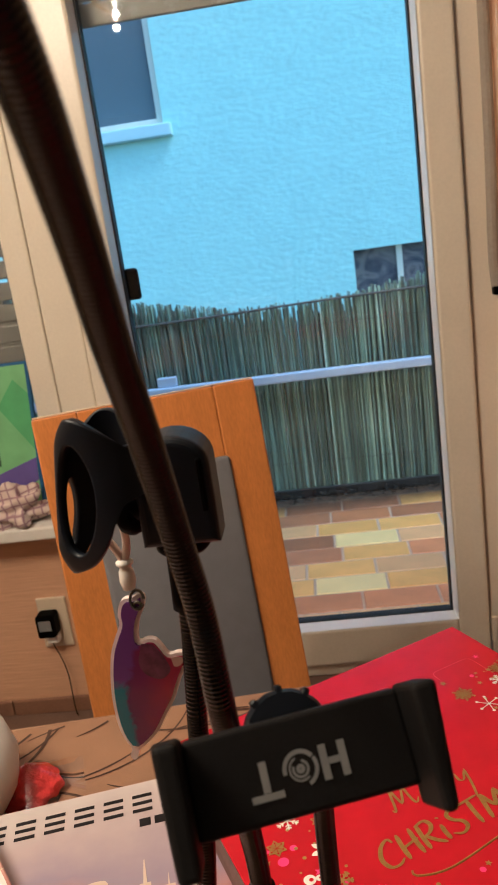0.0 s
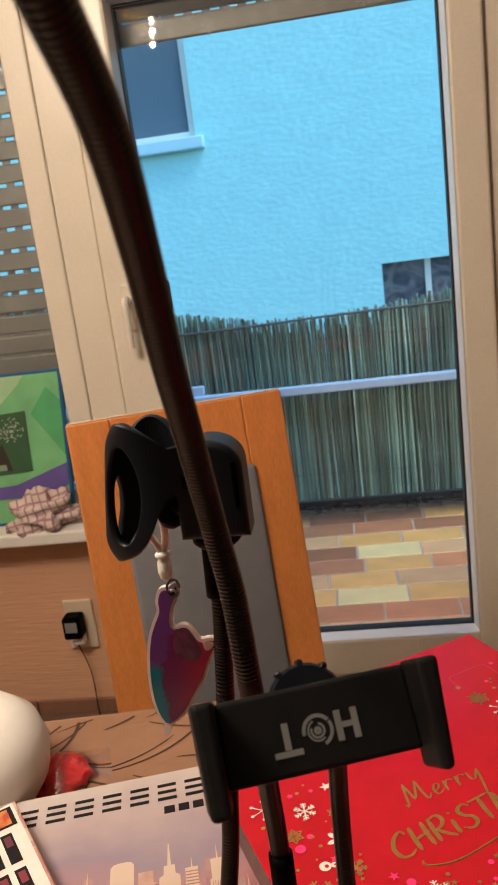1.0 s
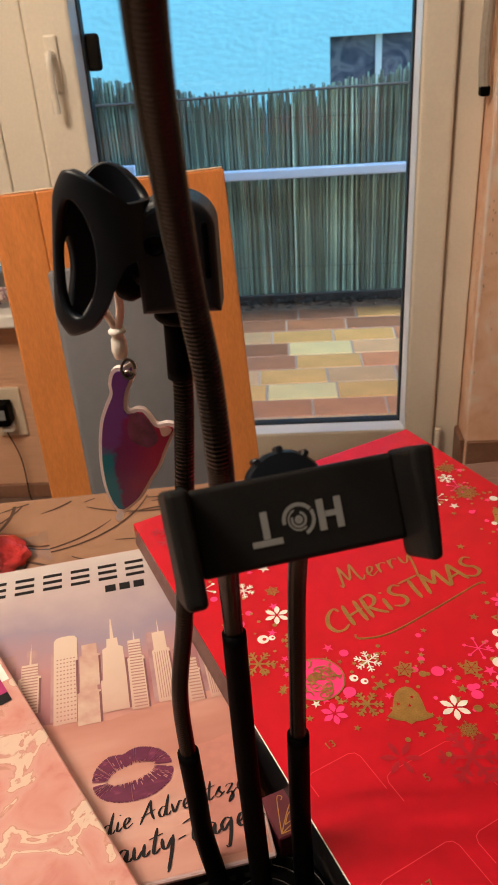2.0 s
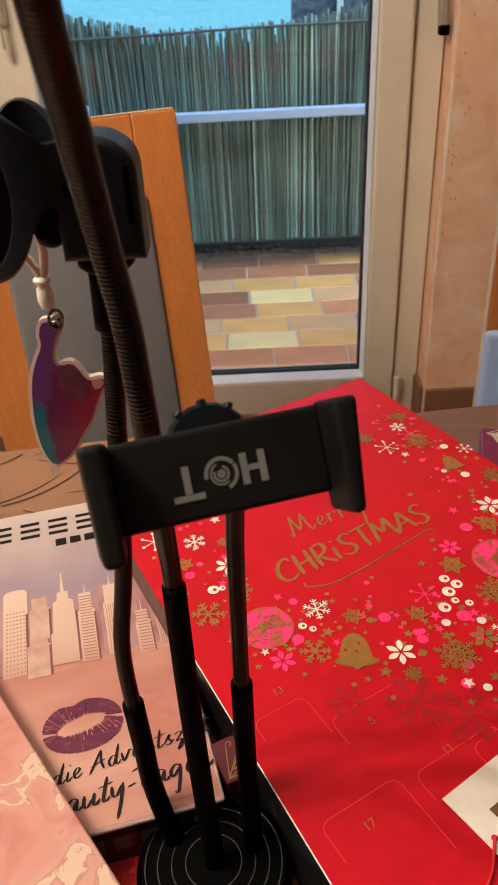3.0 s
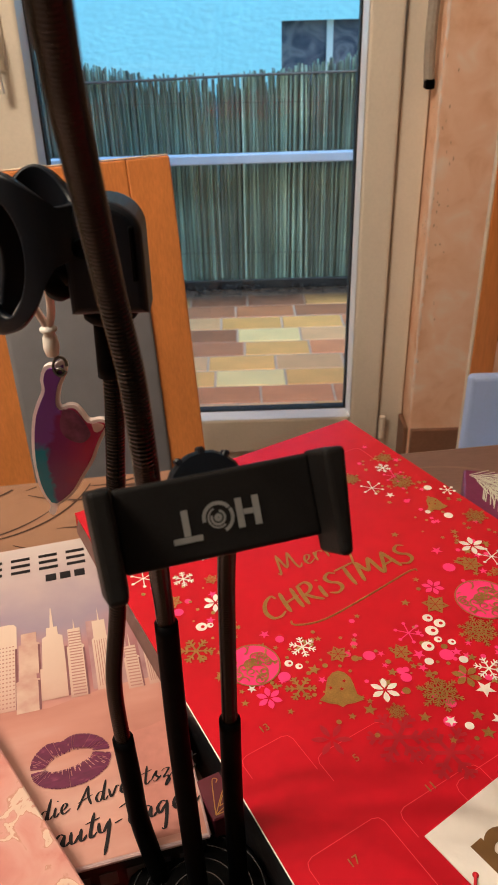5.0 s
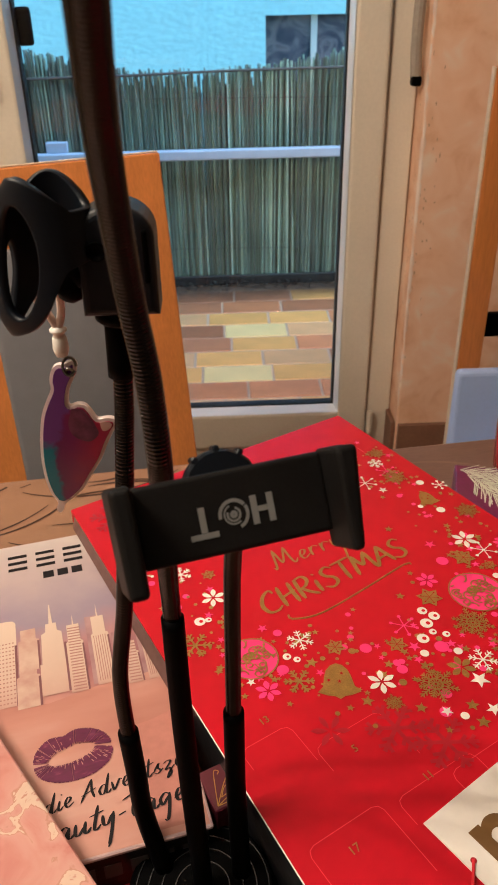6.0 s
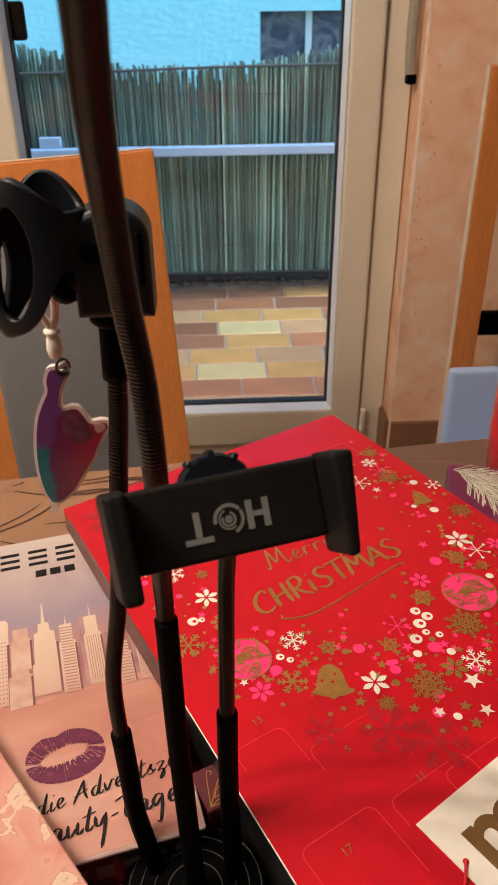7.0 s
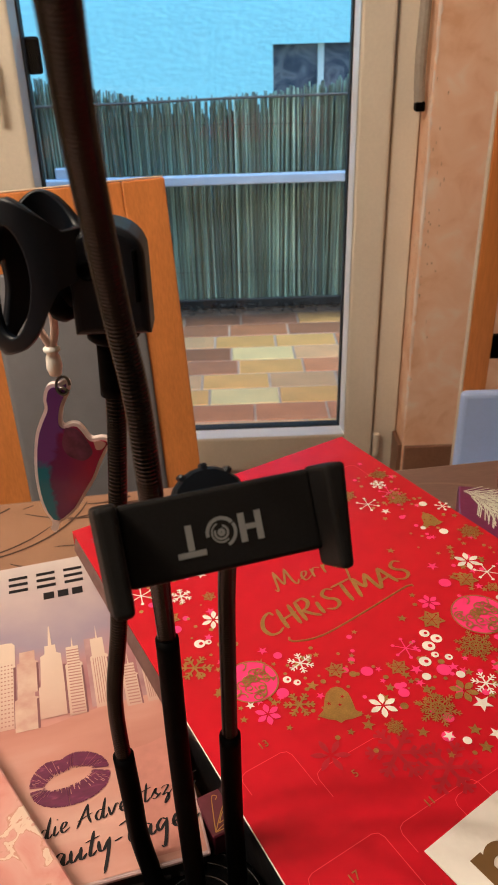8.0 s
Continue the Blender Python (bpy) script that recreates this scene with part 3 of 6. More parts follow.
fence = tagged(new("reed_fence", reed_fence()), "weathered grey green reed screen with an uneven top", "reed screen", "", "stuff")
wires = None
for z in (0.17, 0.80):
    wires = tube([(-1.55, 1.466, z), (-0.4, 1.464, z + 0.006), (0.6, 1.465, z - 0.004), (1.75, 1.466, z)], 0.0010, 6, 0.1, bm=wires)
part("binding_wire", wires, M_slat, fence)
part("top_rod", tube([(-1.55, 1.466, 0.885), (-0.4, 1.464, 0.892), (0.2, 1.465, 0.903), (1.75, 1.466, 0.915)], 0.0055, 8, 0.1), M_slat, fence, "thin brown rod along the top")


def litter():
    """Dark chips added for the shade and dirt along the foot of the screen."""
    r = random.Random(31)
    vs, fs = [], []
    for _ in range(2600):
        x, d = r.uniform(-1.5, 1.7), abs(r.gauss(0, 0.45))
        y, z = 1.468 - 0.09 * min(d, 2.0), max(0.002, r.uniform(0.0, 0.05) * (1 - min(d, 1)))
        n, size, a, tip = len(vs), r.uniform(0.006, 0.018), r.uniform(0, 6.28), r.uniform(-0.9, 0.9)
        c, s = math.cos(a) * size, math.sin(a) * size
        vs += [(x - c, y - s * 0.4, z), (x + 0.4 * s, y - 0.3 * c, z + 0.004), (x + c, y + s * 0.4, z + 0.010 * abs(tip)), (x - 0.4 * s, y + 0.3 * c, z + 0.002)]
        fs.append((n, n + 1, n + 2, n + 3))
    me = bpy.data.meshes.new("leaf_litter")
    me.from_pydata(vs, [], fs)
    me.materials.append(material("shade_and_dirt_chips", (0.045, 0.036, 0.028), 0.8, specular=0.1, vary=0.3, scale=30, spread=0.6, island=True))
    return me


tagged(new("leaf_litter", litter()), "dark chips added for the shade and dirt under the reed screen", "leaf litter", "", "stuff")
rail = thing("balcony_railing", pose(0, 1.43, 0), "pale metal balcony railing before the reed screen", "railing", kind="structure")
part("rail", box(-1.6, 1.8, -0.018, 0.018, 0.567, 0.607, 0.006), M_alu, rail)
for x in (-1.35, 1.45):
    part("post", box(x - 0.02, x + 0.02, -0.02, 0.02, 0, 0.567, 0.004), M_alu, rail)
# added board: its dark colour makes the dark band where the stalks end
structure("added_foot_board", box(-1.6, 1.8, 1.448, 1.461, 0.0035, 0.048, 0.004), M_foot_band, "added dark board standing in for the dark foot of the screen", "kerb")


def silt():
    """Dark sheet for the shade and wet dirt on the tiles along the board, with a ragged edge."""
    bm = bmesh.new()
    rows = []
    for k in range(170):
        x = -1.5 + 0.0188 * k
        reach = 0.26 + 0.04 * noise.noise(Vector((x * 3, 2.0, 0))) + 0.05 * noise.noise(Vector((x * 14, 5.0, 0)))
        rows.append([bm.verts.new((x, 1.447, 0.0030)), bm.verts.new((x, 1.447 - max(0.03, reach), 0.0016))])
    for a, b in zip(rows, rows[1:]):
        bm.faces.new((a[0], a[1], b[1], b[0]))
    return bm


def foot_shade_material():
    m = material("brown_shade_and_dirt", (0.10, 0.062, 0.040), 0.7, vary=0.35, scale=14, bump=0.2, specular=0.15)
    n, l = m.node_tree.nodes, m.node_tree.links
    co, xyz, thin, grain, most = n.new("ShaderNodeTexCoord"), n.new("ShaderNodeSeparateXYZ"), n.new("ShaderNodeMapRange"), n.new("ShaderNodeTexNoise"), n.new("ShaderNodeMath")
    l.new(co.outputs["Object"], xyz.inputs[0])
    l.new(xyz.outputs["Y"], thin.inputs["Value"])
    # denser towards the screen: shade and wet dirt put into one colour
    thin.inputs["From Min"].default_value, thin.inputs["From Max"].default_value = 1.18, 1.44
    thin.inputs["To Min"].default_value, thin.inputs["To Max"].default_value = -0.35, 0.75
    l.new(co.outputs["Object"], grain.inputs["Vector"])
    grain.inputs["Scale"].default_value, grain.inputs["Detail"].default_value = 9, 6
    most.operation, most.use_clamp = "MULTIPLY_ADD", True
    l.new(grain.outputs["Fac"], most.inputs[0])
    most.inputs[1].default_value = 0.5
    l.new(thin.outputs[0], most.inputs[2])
    mix, clear = n.new("ShaderNodeMixShader"), n.new("ShaderNodeBsdfTransparent")
    l.new(most.outputs[0], mix.inputs[0])
    l.new(clear.outputs[0], mix.inputs[1])
    l.new(n["Principled BSDF"].outputs[0], mix.inputs[2])
    l.new(mix.outputs[0], n["Material Output"].inputs["Surface"])
    return m


tagged(part("foot_shade_sheet", silt(), foot_shade_material(), None, "thin dark sheet for the shade and wet dirt along the balcony edge"), "", "silt", "", "structure")
part("rail_clip", box(-0.650, -0.560, 0.0, 0.03, 0.6075, 0.650, 0.004), M_alu, rail)

# ---- neighbouring house and ground ----
ground = structure("ground", box(-900, 900, 0.31, 1500, -3.4, -3.0), M_ground, "grey yard ground between the houses", "ground")
house = thing("neighbour_house", pose(0, 5.5, -3.0), "white rendered house wall with small windows", "house")


def house_wall():
    bm = None
    holes = [(-2.5, -1.075, 5.235, 6.45), (0.505, 1.95, 2.75, 3.90)]
    xs, zs = sorted({-9, 9, *[v for h in holes for v in h[:2]]}), sorted({0, 7.7, *[v for h in holes for v in h[2:]]})
    for a, b in zip(xs, xs[1:]):
        for c, d in zip(zs, zs[1:]):
            if not any(h[0] <= a and b <= h[1] and h[2] <= c and d <= h[3] for h in holes):
                bm = box(a, b, 0, 0.30, c, d, bm=bm)
    bmesh.ops.remove_doubles(bm, verts=bm.verts, dist=1e-4)
    return bm


part("wall", house_wall(), M_render, house)
part("roof", box(-9.3, 9.3, -0.4, 6.0, 7.7, 7.9, 0.03), M_slat, house)
hw = part("window", bar(-1.135, -1.075, 5.235, 6.45, 0.05, 0.13), M_pvc, house)
part("frame", bar(-2.5, -1.135, 5.235, 5.295, 0.05, 0.13), M_pvc, hw)
part("frame", bar(-2.5, -1.135, 6.39, 6.45, 0.05, 0.13), M_pvc, hw)
part("frame", bar(-2.5, -2.44, 5.295, 6.39, 0.05, 0.13), M_pvc, hw)
part("blind", box(-2.44, -1.135, 0.085, 0.10, 5.295, 6.39), material("blue_grey_blind", (0.12, 0.15, 0.17), 0.6, vary=0.05, scale=2), hw)
part("sill", box(-2.6, -1.0, -0.10, 0.05, 5.125, 5.234, 0.012), M_stonesill, hw)
lw = part("window", box(0.9, 0.955, 0.06, 0.13, 2.75, 3.90, 0.004), M_pvc, house)
part("pane", box(0.505, 0.9, 0.09, 0.10, 2.75, 3.90), M_reflection_glass, lw)
part("pane", box(0.955, 1.95, 0.09, 0.10, 2.75, 3.90), M_reflection_glass, lw)
# ---- chairs ----
def wooden_chair(m, label):
    """High-backed chair; its back stands at y = 0 and leans away from the seat."""
    ob = thing("wooden_chair", m, label, "chair", "wooden chairs")
    lean = pose(0, -0.118, 0.44, -11.3)
    H, W = 0.580, 0.372
    half = W / 2
    bm = box(-half, -half + 0.072, -0.012, 0.018, 0, H, 0.003, 2, lean)
    part("stile", bm, M_orange, ob)
    part("stile", box(half - 0.072, half, -0.012, 0.018, 0, H, 0.003, 2, lean), M_orange, ob)
    part("top_rail", box(-half + 0.072, half - 0.072, -0.0115, 0.018, H - 0.125, H, 0.003, 2, lean), M_orange, ob)
    part("pale_edge", box(-half + 0.002, half - 0.002, -0.010, 0.016, H + 0.0002, H + 0.003, 0.001, 1, lean), M_woodedge, ob)
    pad = part("back_pad", box(-half + 0.066, half - 0.066, -0.020, 0.010, 0.03, H - 0.119, 0.008, 3, lean), M_grey, ob, "grey upholstered back pad", True)
    part("seat", box(-half, half, -0.53, -0.10, 0.42, 0.465, 0.015, 3), M_grey, ob, "grey upholstered seat")
    for x in (-half + 0.025, half - 0.025):
        for y in (-0.50, -0.13):
            part("leg", box(x - 0.02, x + 0.02, y - 0.02, y + 0.02, 0, 0.419, 0.003), M_orange, ob)
    return ob


wooden_chair(pose(-0.2025, -0.752, 0, 0, 0, 20), "orange stained wooden chair with grey padded back at the table")

# the open wooden frame by the wall, and a pale blue child's chair
rack = thing("wooden_frame_stand", pose(0.620, -0.36, 0), "orange stained open wooden frame stand by the wall", "frame stand")
part("stile", box(0, 0.054, -0.012, 0.012, 0, 1.088, 0.003), M_orange, rack)
part("stile", box(0.434, 0.488, -0.012, 0.012, 0, 1.088, 0.003), M_orange, rack)
part("top_rail", box(0.0542, 0.4338, -0.0115, 0.012, 0.985, 1.088, 0.003), M_orange, rack)
part("cross_bar", box(0.040, 0.45, 0.0125, 0.03, 0.507, 0.565, 0.003), M_black, rack, "black cross bar")
part("pale_edge", box(-0.004, -0.0003, -0.010, 0.010, 0, 1.088, 0.001, 1), M_woodedge, rack)
kid = thing("child_chair", pose(0.711, -0.62, 0), "pale blue plastic child's chair behind the table", "chair")
part("backrest", box(-0.175, 0.175, -0.012, 0.012, 0.30, 0.561, 0.011, 3), M_blue, kid)
part("seat", box(-0.165, 0.165, -0.30, -0.013, 0.27, 0.299, 0.01, 3), M_blue, kid)
for x in (-0.14, 0.14):
    for y in (-0.27, -0.04):
        part("leg", box(x - 0.015, x + 0.015, y - 0.015, y + 0.015, 0, 0.2695, 0.004), M_blue, kid)

# ---- table ----
TABLE = pose(0.133, -1.169, 0, 0, 0, 6.7)
table = thing("dining_table", TABLE, "dark brown wooden dining table half covered by a cloth", "table")
part("tabletop", box(-0.95, 0.95, -1.00, -0.004, 0.68, 0.7165, 0.004), M_darktable, table)
for x in (-0.88, 0.88):
    for y in (-0.93, -0.07):
        part("leg", box(x - 0.035, x + 0.035, y - 0.035, y + 0.035, 0, 0.6795, 0.004), M_darktable, table)
cloth = thing("table_cloth", TABLE, "brown table runner with dark winding lines", "table cloth")
part("fabric", box(-0.96, 0.075, -1.01, 0.0, 0.717, 0.720, 0.0014, 2), M_cloth, cloth)
part("hem", box(-0.96, 0.075, 0.0002, 0.003, 0.66, 0.7195, 0.001, 1), M_cloth, cloth)


def winding_lines(name, x0, x1, y0, y1, count, seed, height, mat, owner):
    """Bowed tapering lines printed on a flat surface, each a part of its own."""
    r = random.Random(seed)
    for made in range(count):
        bm = bmesh.new()
        x, y = r.uniform(x0, x1), r.uniform(y0, y1)
        a, bend, width = r.uniform(-0.5, 0.6), r.choice((-1, 1)) * r.uniform(4, 11), r.uniform(0.0012, 0.0023)
        last, n = None, 26
        size = r.uniform(0.13, 0.27)
        for k in range(n):
            w = width * math.sin(math.pi * (k + 0.5) / n) ** 0.4
            nx, ny = -math.sin(a), math.cos(a)
            if y + abs(ny) * w > -0.006 or y < -1.0 or (x0 < 0 < x + w - 0.072):
                break
            z = height + 0.000006 * made
            pair = [bm.verts.new((x + nx * w, y + ny * w, z)), bm.verts.new((x - nx * w, y - ny * w, z))]
            if last:
                bm.faces.new((last[0], last[1], pair[1], pair[0]))
            last = pair
            x, y, a = x + math.cos(a) * size / n, y + math.sin(a) * size / n, a + bend * size / n
        if bm.faces:
            part(name, bm, mat, owner)
        else:
            bm.free()


winding_lines("winding_line", -0.75, -0.02, -0.36, -0.01, 62, 3, 0.7203, M_clothline, cloth)
winding_lines("vein_line", 0.10, 0.9, -0.36, -0.01, 26, 8, 0.7167, material("pale_brown_vein", (0.19, 0.12, 0.09), 0.35, bump=0), table)

# ---- red calendar ----
UA = radians(30.5)
RED = Matrix.Translation((-0.091, -1.360, 0.0)) @ Matrix.Rotation(UA, 4, "Z")
red = thing("red_advent_calendar", RED, "flat red advent calendar box with gold and white prints", "advent calendar")
ZR = 0.785
# local x runs along the far edge, local y towards it
part("box_body", slab([(-0.003, 0), (0.350, 0), (0.350, -0.60), (-0.038, -0.60)], 0.7685, ZR), M_red, red)
part("white_edge", slab([(-0.0198, -0.272), (-0.0190, -0.272), (-0.0381, -0.60), (-0.0391, -0.60)], 0.7844, ZR + 0.0002), M_whitecard, red, "thin white cut edge")
# the shade on this red side is painted as a black strip
part("painted_side_shade", slab([(-0.0196, -0.272), (-0.0190, -0.272), (-0.0381, -0.60), (-0.0389, -0.60)], 0.7206, 0.7843), M_blackcard_shade, red, "dark strip standing in for shade on the box side")
flap = bmesh.new()
fv = [flap.verts.new(v) for v in ((-0.004, -0.012, ZR - 0.0005), (-0.0195, -0.275, ZR - 0.0005), (-0.0255, -0.272, 0.7735), (-0.0085, -0.016, 0.7735))]
flap.faces.new(fv)
bmesh.ops.solidify(flap, geom=flap.faces[:], thickness=0.0008)
part("side_flap", flap, material("glossy_pale_card", (0.32, 0.19, 0.17), 0.22, coat=0.3), red, "pale glossy side flap")

ARM6 = [k * math.pi / 3 for k in range(6)]


def disc(bm, x, y, r, z, seg=18, hole=0.0):
    out = [bm.verts.new((x + r * math.cos(a), y + r * math.sin(a), z)) for a in (2 * math.pi * k / seg for k in range(seg))]
    if not hole:
        bm.faces.new(out)
        return
    ins = [bm.verts.new((x + hole * math.cos(a), y + hole * math.sin(a), z)) for a in (2 * math.pi * k / seg for k in range(seg))]
    for k in range(seg):
        q = (k + 1) % seg
        bm.faces.new((out[k], out[q], ins[q], ins[k]))


def star(bm, x, y, r, z, points=5, inner=0.42, turn=0.3):
    vs = []
    for k in range(points * 2):
        a = turn + math.pi * k / points
        q = r if k % 2 == 0 else r * inner
        vs.append(bm.verts.new((x + q * math.cos(a), y + q * math.sin(a), z)))
    bm.faces.new(vs)


def stroke(bm, p, q, w, z):
    d = Vector((q[0] - p[0], q[1] - p[1]))
    n = Vector((-d.y, d.x)).normalized() * w / 2
    bm.faces.new([bm.verts.new((a.x, a.y, z)) for a in (Vector(p) + n, Vector(q) + n, Vector(q) - n, Vector(p) - n)])


def snowflake(bm, x, y, r, z, turn=0.2, w=0.0012):
    n = 0
    for a in ARM6:
        a += turn
        c, s = math.cos(a), math.sin(a)
        stroke(bm, (x, y), (x + r * c, y + r * s), w, z + 0.000004 * n)
        n += 1
        for share in (0.45, 0.72):
            for side in (-0.9, 0.9):
                px, py = x + r * share * c, y + r * share * s
                ln = r * 0.30
                stroke(bm, (px, py), (px + ln * math.cos(a + side), py + ln * math.sin(a + side)), w * 0.9, z + 0.000004 * n)
                n += 1


def dotflake(bm, x, y, r, z, turn=0.2, w=0.0009):
    for k, a in enumerate(ARM6):
        a += turn
        stroke(bm, (x, y), (x + r * math.cos(a), y + r * math.sin(a)), w, z + 0.00002 * k)
        disc(bm, x + r * math.cos(a), y + r * math.sin(a), 1.8 * w, z + 0.0002, 10)


def petals(bm, x, y, r, z, turn=0.2, n=6, fat=0.24):
    for k in range(n):
        a = turn + 2 * math.pi * k / n
        c, s = math.cos(a), math.sin(a)
        vs = []
        for t, w in ((0.12, 0), (0.4, fat * 0.8), (0.65, fat), (0.85, fat * 0.6), (1.0, 0), (0.85, -fat * 0.6), (0.65, -fat), (0.4, -fat * 0.8)):
            vs.append(bm.verts.new((x + r * (t * c - w * s), y + r * (t * s + w * c), z)))
        bm.faces.new(vs)


def lace(bm, x, y, r, z):
    """A fine snowflake of twelve feathered arms round a ring."""
    disc(bm, x, y, r * 0.34, z + 0.00012, 18, r * 0.24)
    for k in range(12):
        a, reach = 0.15 + math.pi * k / 6, r * (1.0 if k % 2 == 0 else 0.74)
        c, s = math.cos(a), math.sin(a)
        stroke(bm, (x + 0.05 * r * c, y + 0.05 * r * s), (x + reach * c, y + reach * s), r * 0.06, z + 0.000008 * k)
        for share in (0.45, 0.62, 0.80):
            for side in (-0.75, 0.75):
                px, py, ln = x + reach * share * c, y + reach * share * s, r * 0.26 * (1.15 - share * 0.6)
                stroke(bm, (px, py), (px + ln * math.cos(a + side), py + ln * math.sin(a + side)), r * 0.055, z + 0.000008 * k + 0.00011)


def prints():
    z = ZR + 0.0003
    gold, pink = bmesh.new(), bmesh.new()
    crease = material("bright_red_crease", (0.72, 0.03, 0.04), 0.35, bump=0)
    made = []

    def own(name, mat, draw, *values):
        bm = bmesh.new()
        draw(bm, *values)
        bmesh.ops.translate(bm, verts=bm.verts, vec=(0, 0, 0.000002 * len(made)))
        made.append((name, bm, mat))

    WHITE, GOLD = z + 0.0004, z + 0.0002
    for x, y, r in ((0.0869, -0.2817, 0.0113), (0.1968, -0.3804, 0.0119), (0.3152, -0.1106, 0.0089), (0.0434, -0.1538, 0.0103)):
        own("snowflake_print", M_whiteink, snowflake, x, y, r, WHITE)
    for x, y, r in ((0.1143, -0.3528, 0.0120), (0.2978, -0.2626, 0.0132), (0.0528, -0.1972, 0.0116)):
        own("flower_print", M_whiteink, petals, x, y, r, WHITE, 1.05, 6, 0.21)
    for x, y, r in ((0.1795, -0.3934, 0.0084), (0.1361, -0.4012, 0.0051), (0.1669, -0.4192, 0.0064), (0.0288, -0.2965, 0.0040), (0.2879, -0.1550, 0.0054), (0.0742, -0.1365, 0.0059)):
        own("star_print", M_whiteink, star, x, y, r, WHITE)
    for x, y, r in ((0.3009, -0.2844, 0.0114), (0.3440, -0.1815, 0.0070), (0.0130, -0.1329, 0.0113), (0.2806, -0.1344, 0.0114)):
        own("starburst_print", M_whiteink, dotflake, x, y, r, WHITE)
    eyes = ((0.1951, -0.3123, 0.0044), (0.1992, -0.3225, 0.0049), (0.1877, -0.3254, 0.0055), (0.1851, -0.3356, 0.0033), (0.1926, -0.3438, 0.0033), (0.1729, -0.3368, 0.0052), (0.0674, -0.2904, 0.0035), (0.0725, -0.2974, 0.0030), (0.0283, -0.2164, 0.0049), (0.0354, -0.2187, 0.0029))
    for x, y, r in eyes:
        own("dot_print", M_whiteink, disc, x, y, r, WHITE)
        own("dot_print", M_red, disc, x + 0.2 * r, y - 0.1 * r, r * 0.36, WHITE + 0.0001, 12)
    for x, y, r in ((0.1626, -0.3495, 0.0037), (0.1443, -0.4116, 0.0034), (0.1869, -0.3628, 0.0037), (0.3299, -0.1667, 0.0043), (0.3001, -0.1990, 0.0029), (0.3132, -0.2149, 0.0046), (0.2831, -0.3164, 0.0036)):
        own("dot_print", M_whiteink, disc, x, y, r, WHITE)
    # gold shapes
    bell = [(-0.0185, -0.013), (-0.0135, -0.007), (-0.0115, 0.004), (-0.0095, 0.011), (-0.0050, 0.0165), (0.0, 0.0185), (0.0050, 0.0165), (0.0095, 0.011), (0.0115, 0.004), (0.0135, -0.007), (0.0185, -0.013), (0.010, -0.0165), (0.004, -0.0175), (0.0, -0.0205), (-0.004, -0.0175), (-0.010, -0.0165)]
    for bx, by, size, tilt in ((0.0870, -0.3322, 0.92, 0.55), (0.316, -0.1915, 0.62, 0.31)):
        c, q = size * math.cos(tilt), size * math.sin(tilt)
        own("bell_print", M_gold, lambda bm: bm.faces.new([bm.verts.new((bx + c * x + q * y, by + c * y - q * x, GOLD)) for x, y in bell]))
        for k in range(3):
            own("star_print", M_red, star, bx + size * 0.007 * (k - 1), by + size * (0.004 - 0.006 * (k % 2)), size * 0.0022, GOLD + 0.00015, 5, 0.4, k)
    for x, y, r in ((0.0609, -0.3165, 0.0124), (0.0115, -0.2381, 0.0141), (0.0480, -0.2300, 0.0090)):
        own("snowflake_print", M_gold, snowflake, x, y, r, GOLD, 0.5, 0.0017)
    for x, y, r in ((0.1476, -0.3776, 0.0185), (0.2209, -0.3468, 0.0183), (0.3146, -0.1432, 0.0150), (0.3350, -0.2304, 0.0135), (0.2720, -0.1080, 0.0120), (0.3300, -0.0950, 0.0110), (0.2500, -0.3720, 0.0150)):
        own("lace_snowflake_print", M_gold, lace, x, y, r, GOLD)
    for x, y, r in ((0.1064, -0.3038, 0.0093), (0.1507, -0.3296, 0.0093), (0.2124, -0.3033, 0.0120), (0.2768, -0.2813, 0.0118), (0.2890, -0.3023, 0.0074), (0.0220, -0.1750, 0.0090), (0.0650, -0.1680, 0.0070)):
        own("star_print", M_gold, star, x, y, r, GOLD, 6, 0.62)
        own("star_print", M_red, dotflake, x, y, r * 0.62, GOLD + 0.0001, 0.3, 0.00045)
    own("lace_disc_print", M_gold, lace, 0.1086, -0.3734, 0.0086, GOLD)
    own("flower_print", M_gold, petals, 0.1768, -0.3763, 0.0118, GOLD, 0.2, 6, 0.24)
    for x, y, r in ((0.0806, -0.3065, 0.0055), (0.0929, -0.3610, 0.0056), (0.1919, -0.2878, 0.0045), (0.1308, -0.3421, 0.0045), (0.1463, -0.2779, 0.0030), (0.1270, -0.2984, 0.0029), (0.1490, -0.3463, 0.0032), (0.1516, -0.4232, 0.0059), (0.1563, -0.4077, 0.0056), (0.0421, -0.3305, 0.0030), (0.0780, -0.3588, 0.0034), (0.1256, -0.4144, 0.0033), (0.1224, -0.3883, 0.0051), (0.1541, -0.3590, 0.0045), (0.2476, -0.2093, 0.0045), (0.2200, -0.2700, 0.0035)):
        own("star_print", M_gold, star, x, y, r, GOLD, 5, 0.45, 0.8)
    for x, y, r in ((0.0904, -0.3079, 0.0023), (0.1152, -0.3149, 0.0032), (0.1351, -0.3319, 0.0023), (0.1276, -0.3622, 0.0033), (0.0943, -0.2835, 0.0019), (0.1038, -0.2725, 0.0019), (0.0453, -0.2999, 0.0018), (0.0666, -0.3575, 0.0021), (0.0828, -0.3818, 0.0021), (0.1713, -0.3318, 0.0024), (0.1838, -0.3441, 0.0028), (0.1409, -0.4222, 0.0019), (0.2134, -0.2807, 0.0021)):
        own("dot_print", M_gold, disc, x, y, r, GOLD, 14)
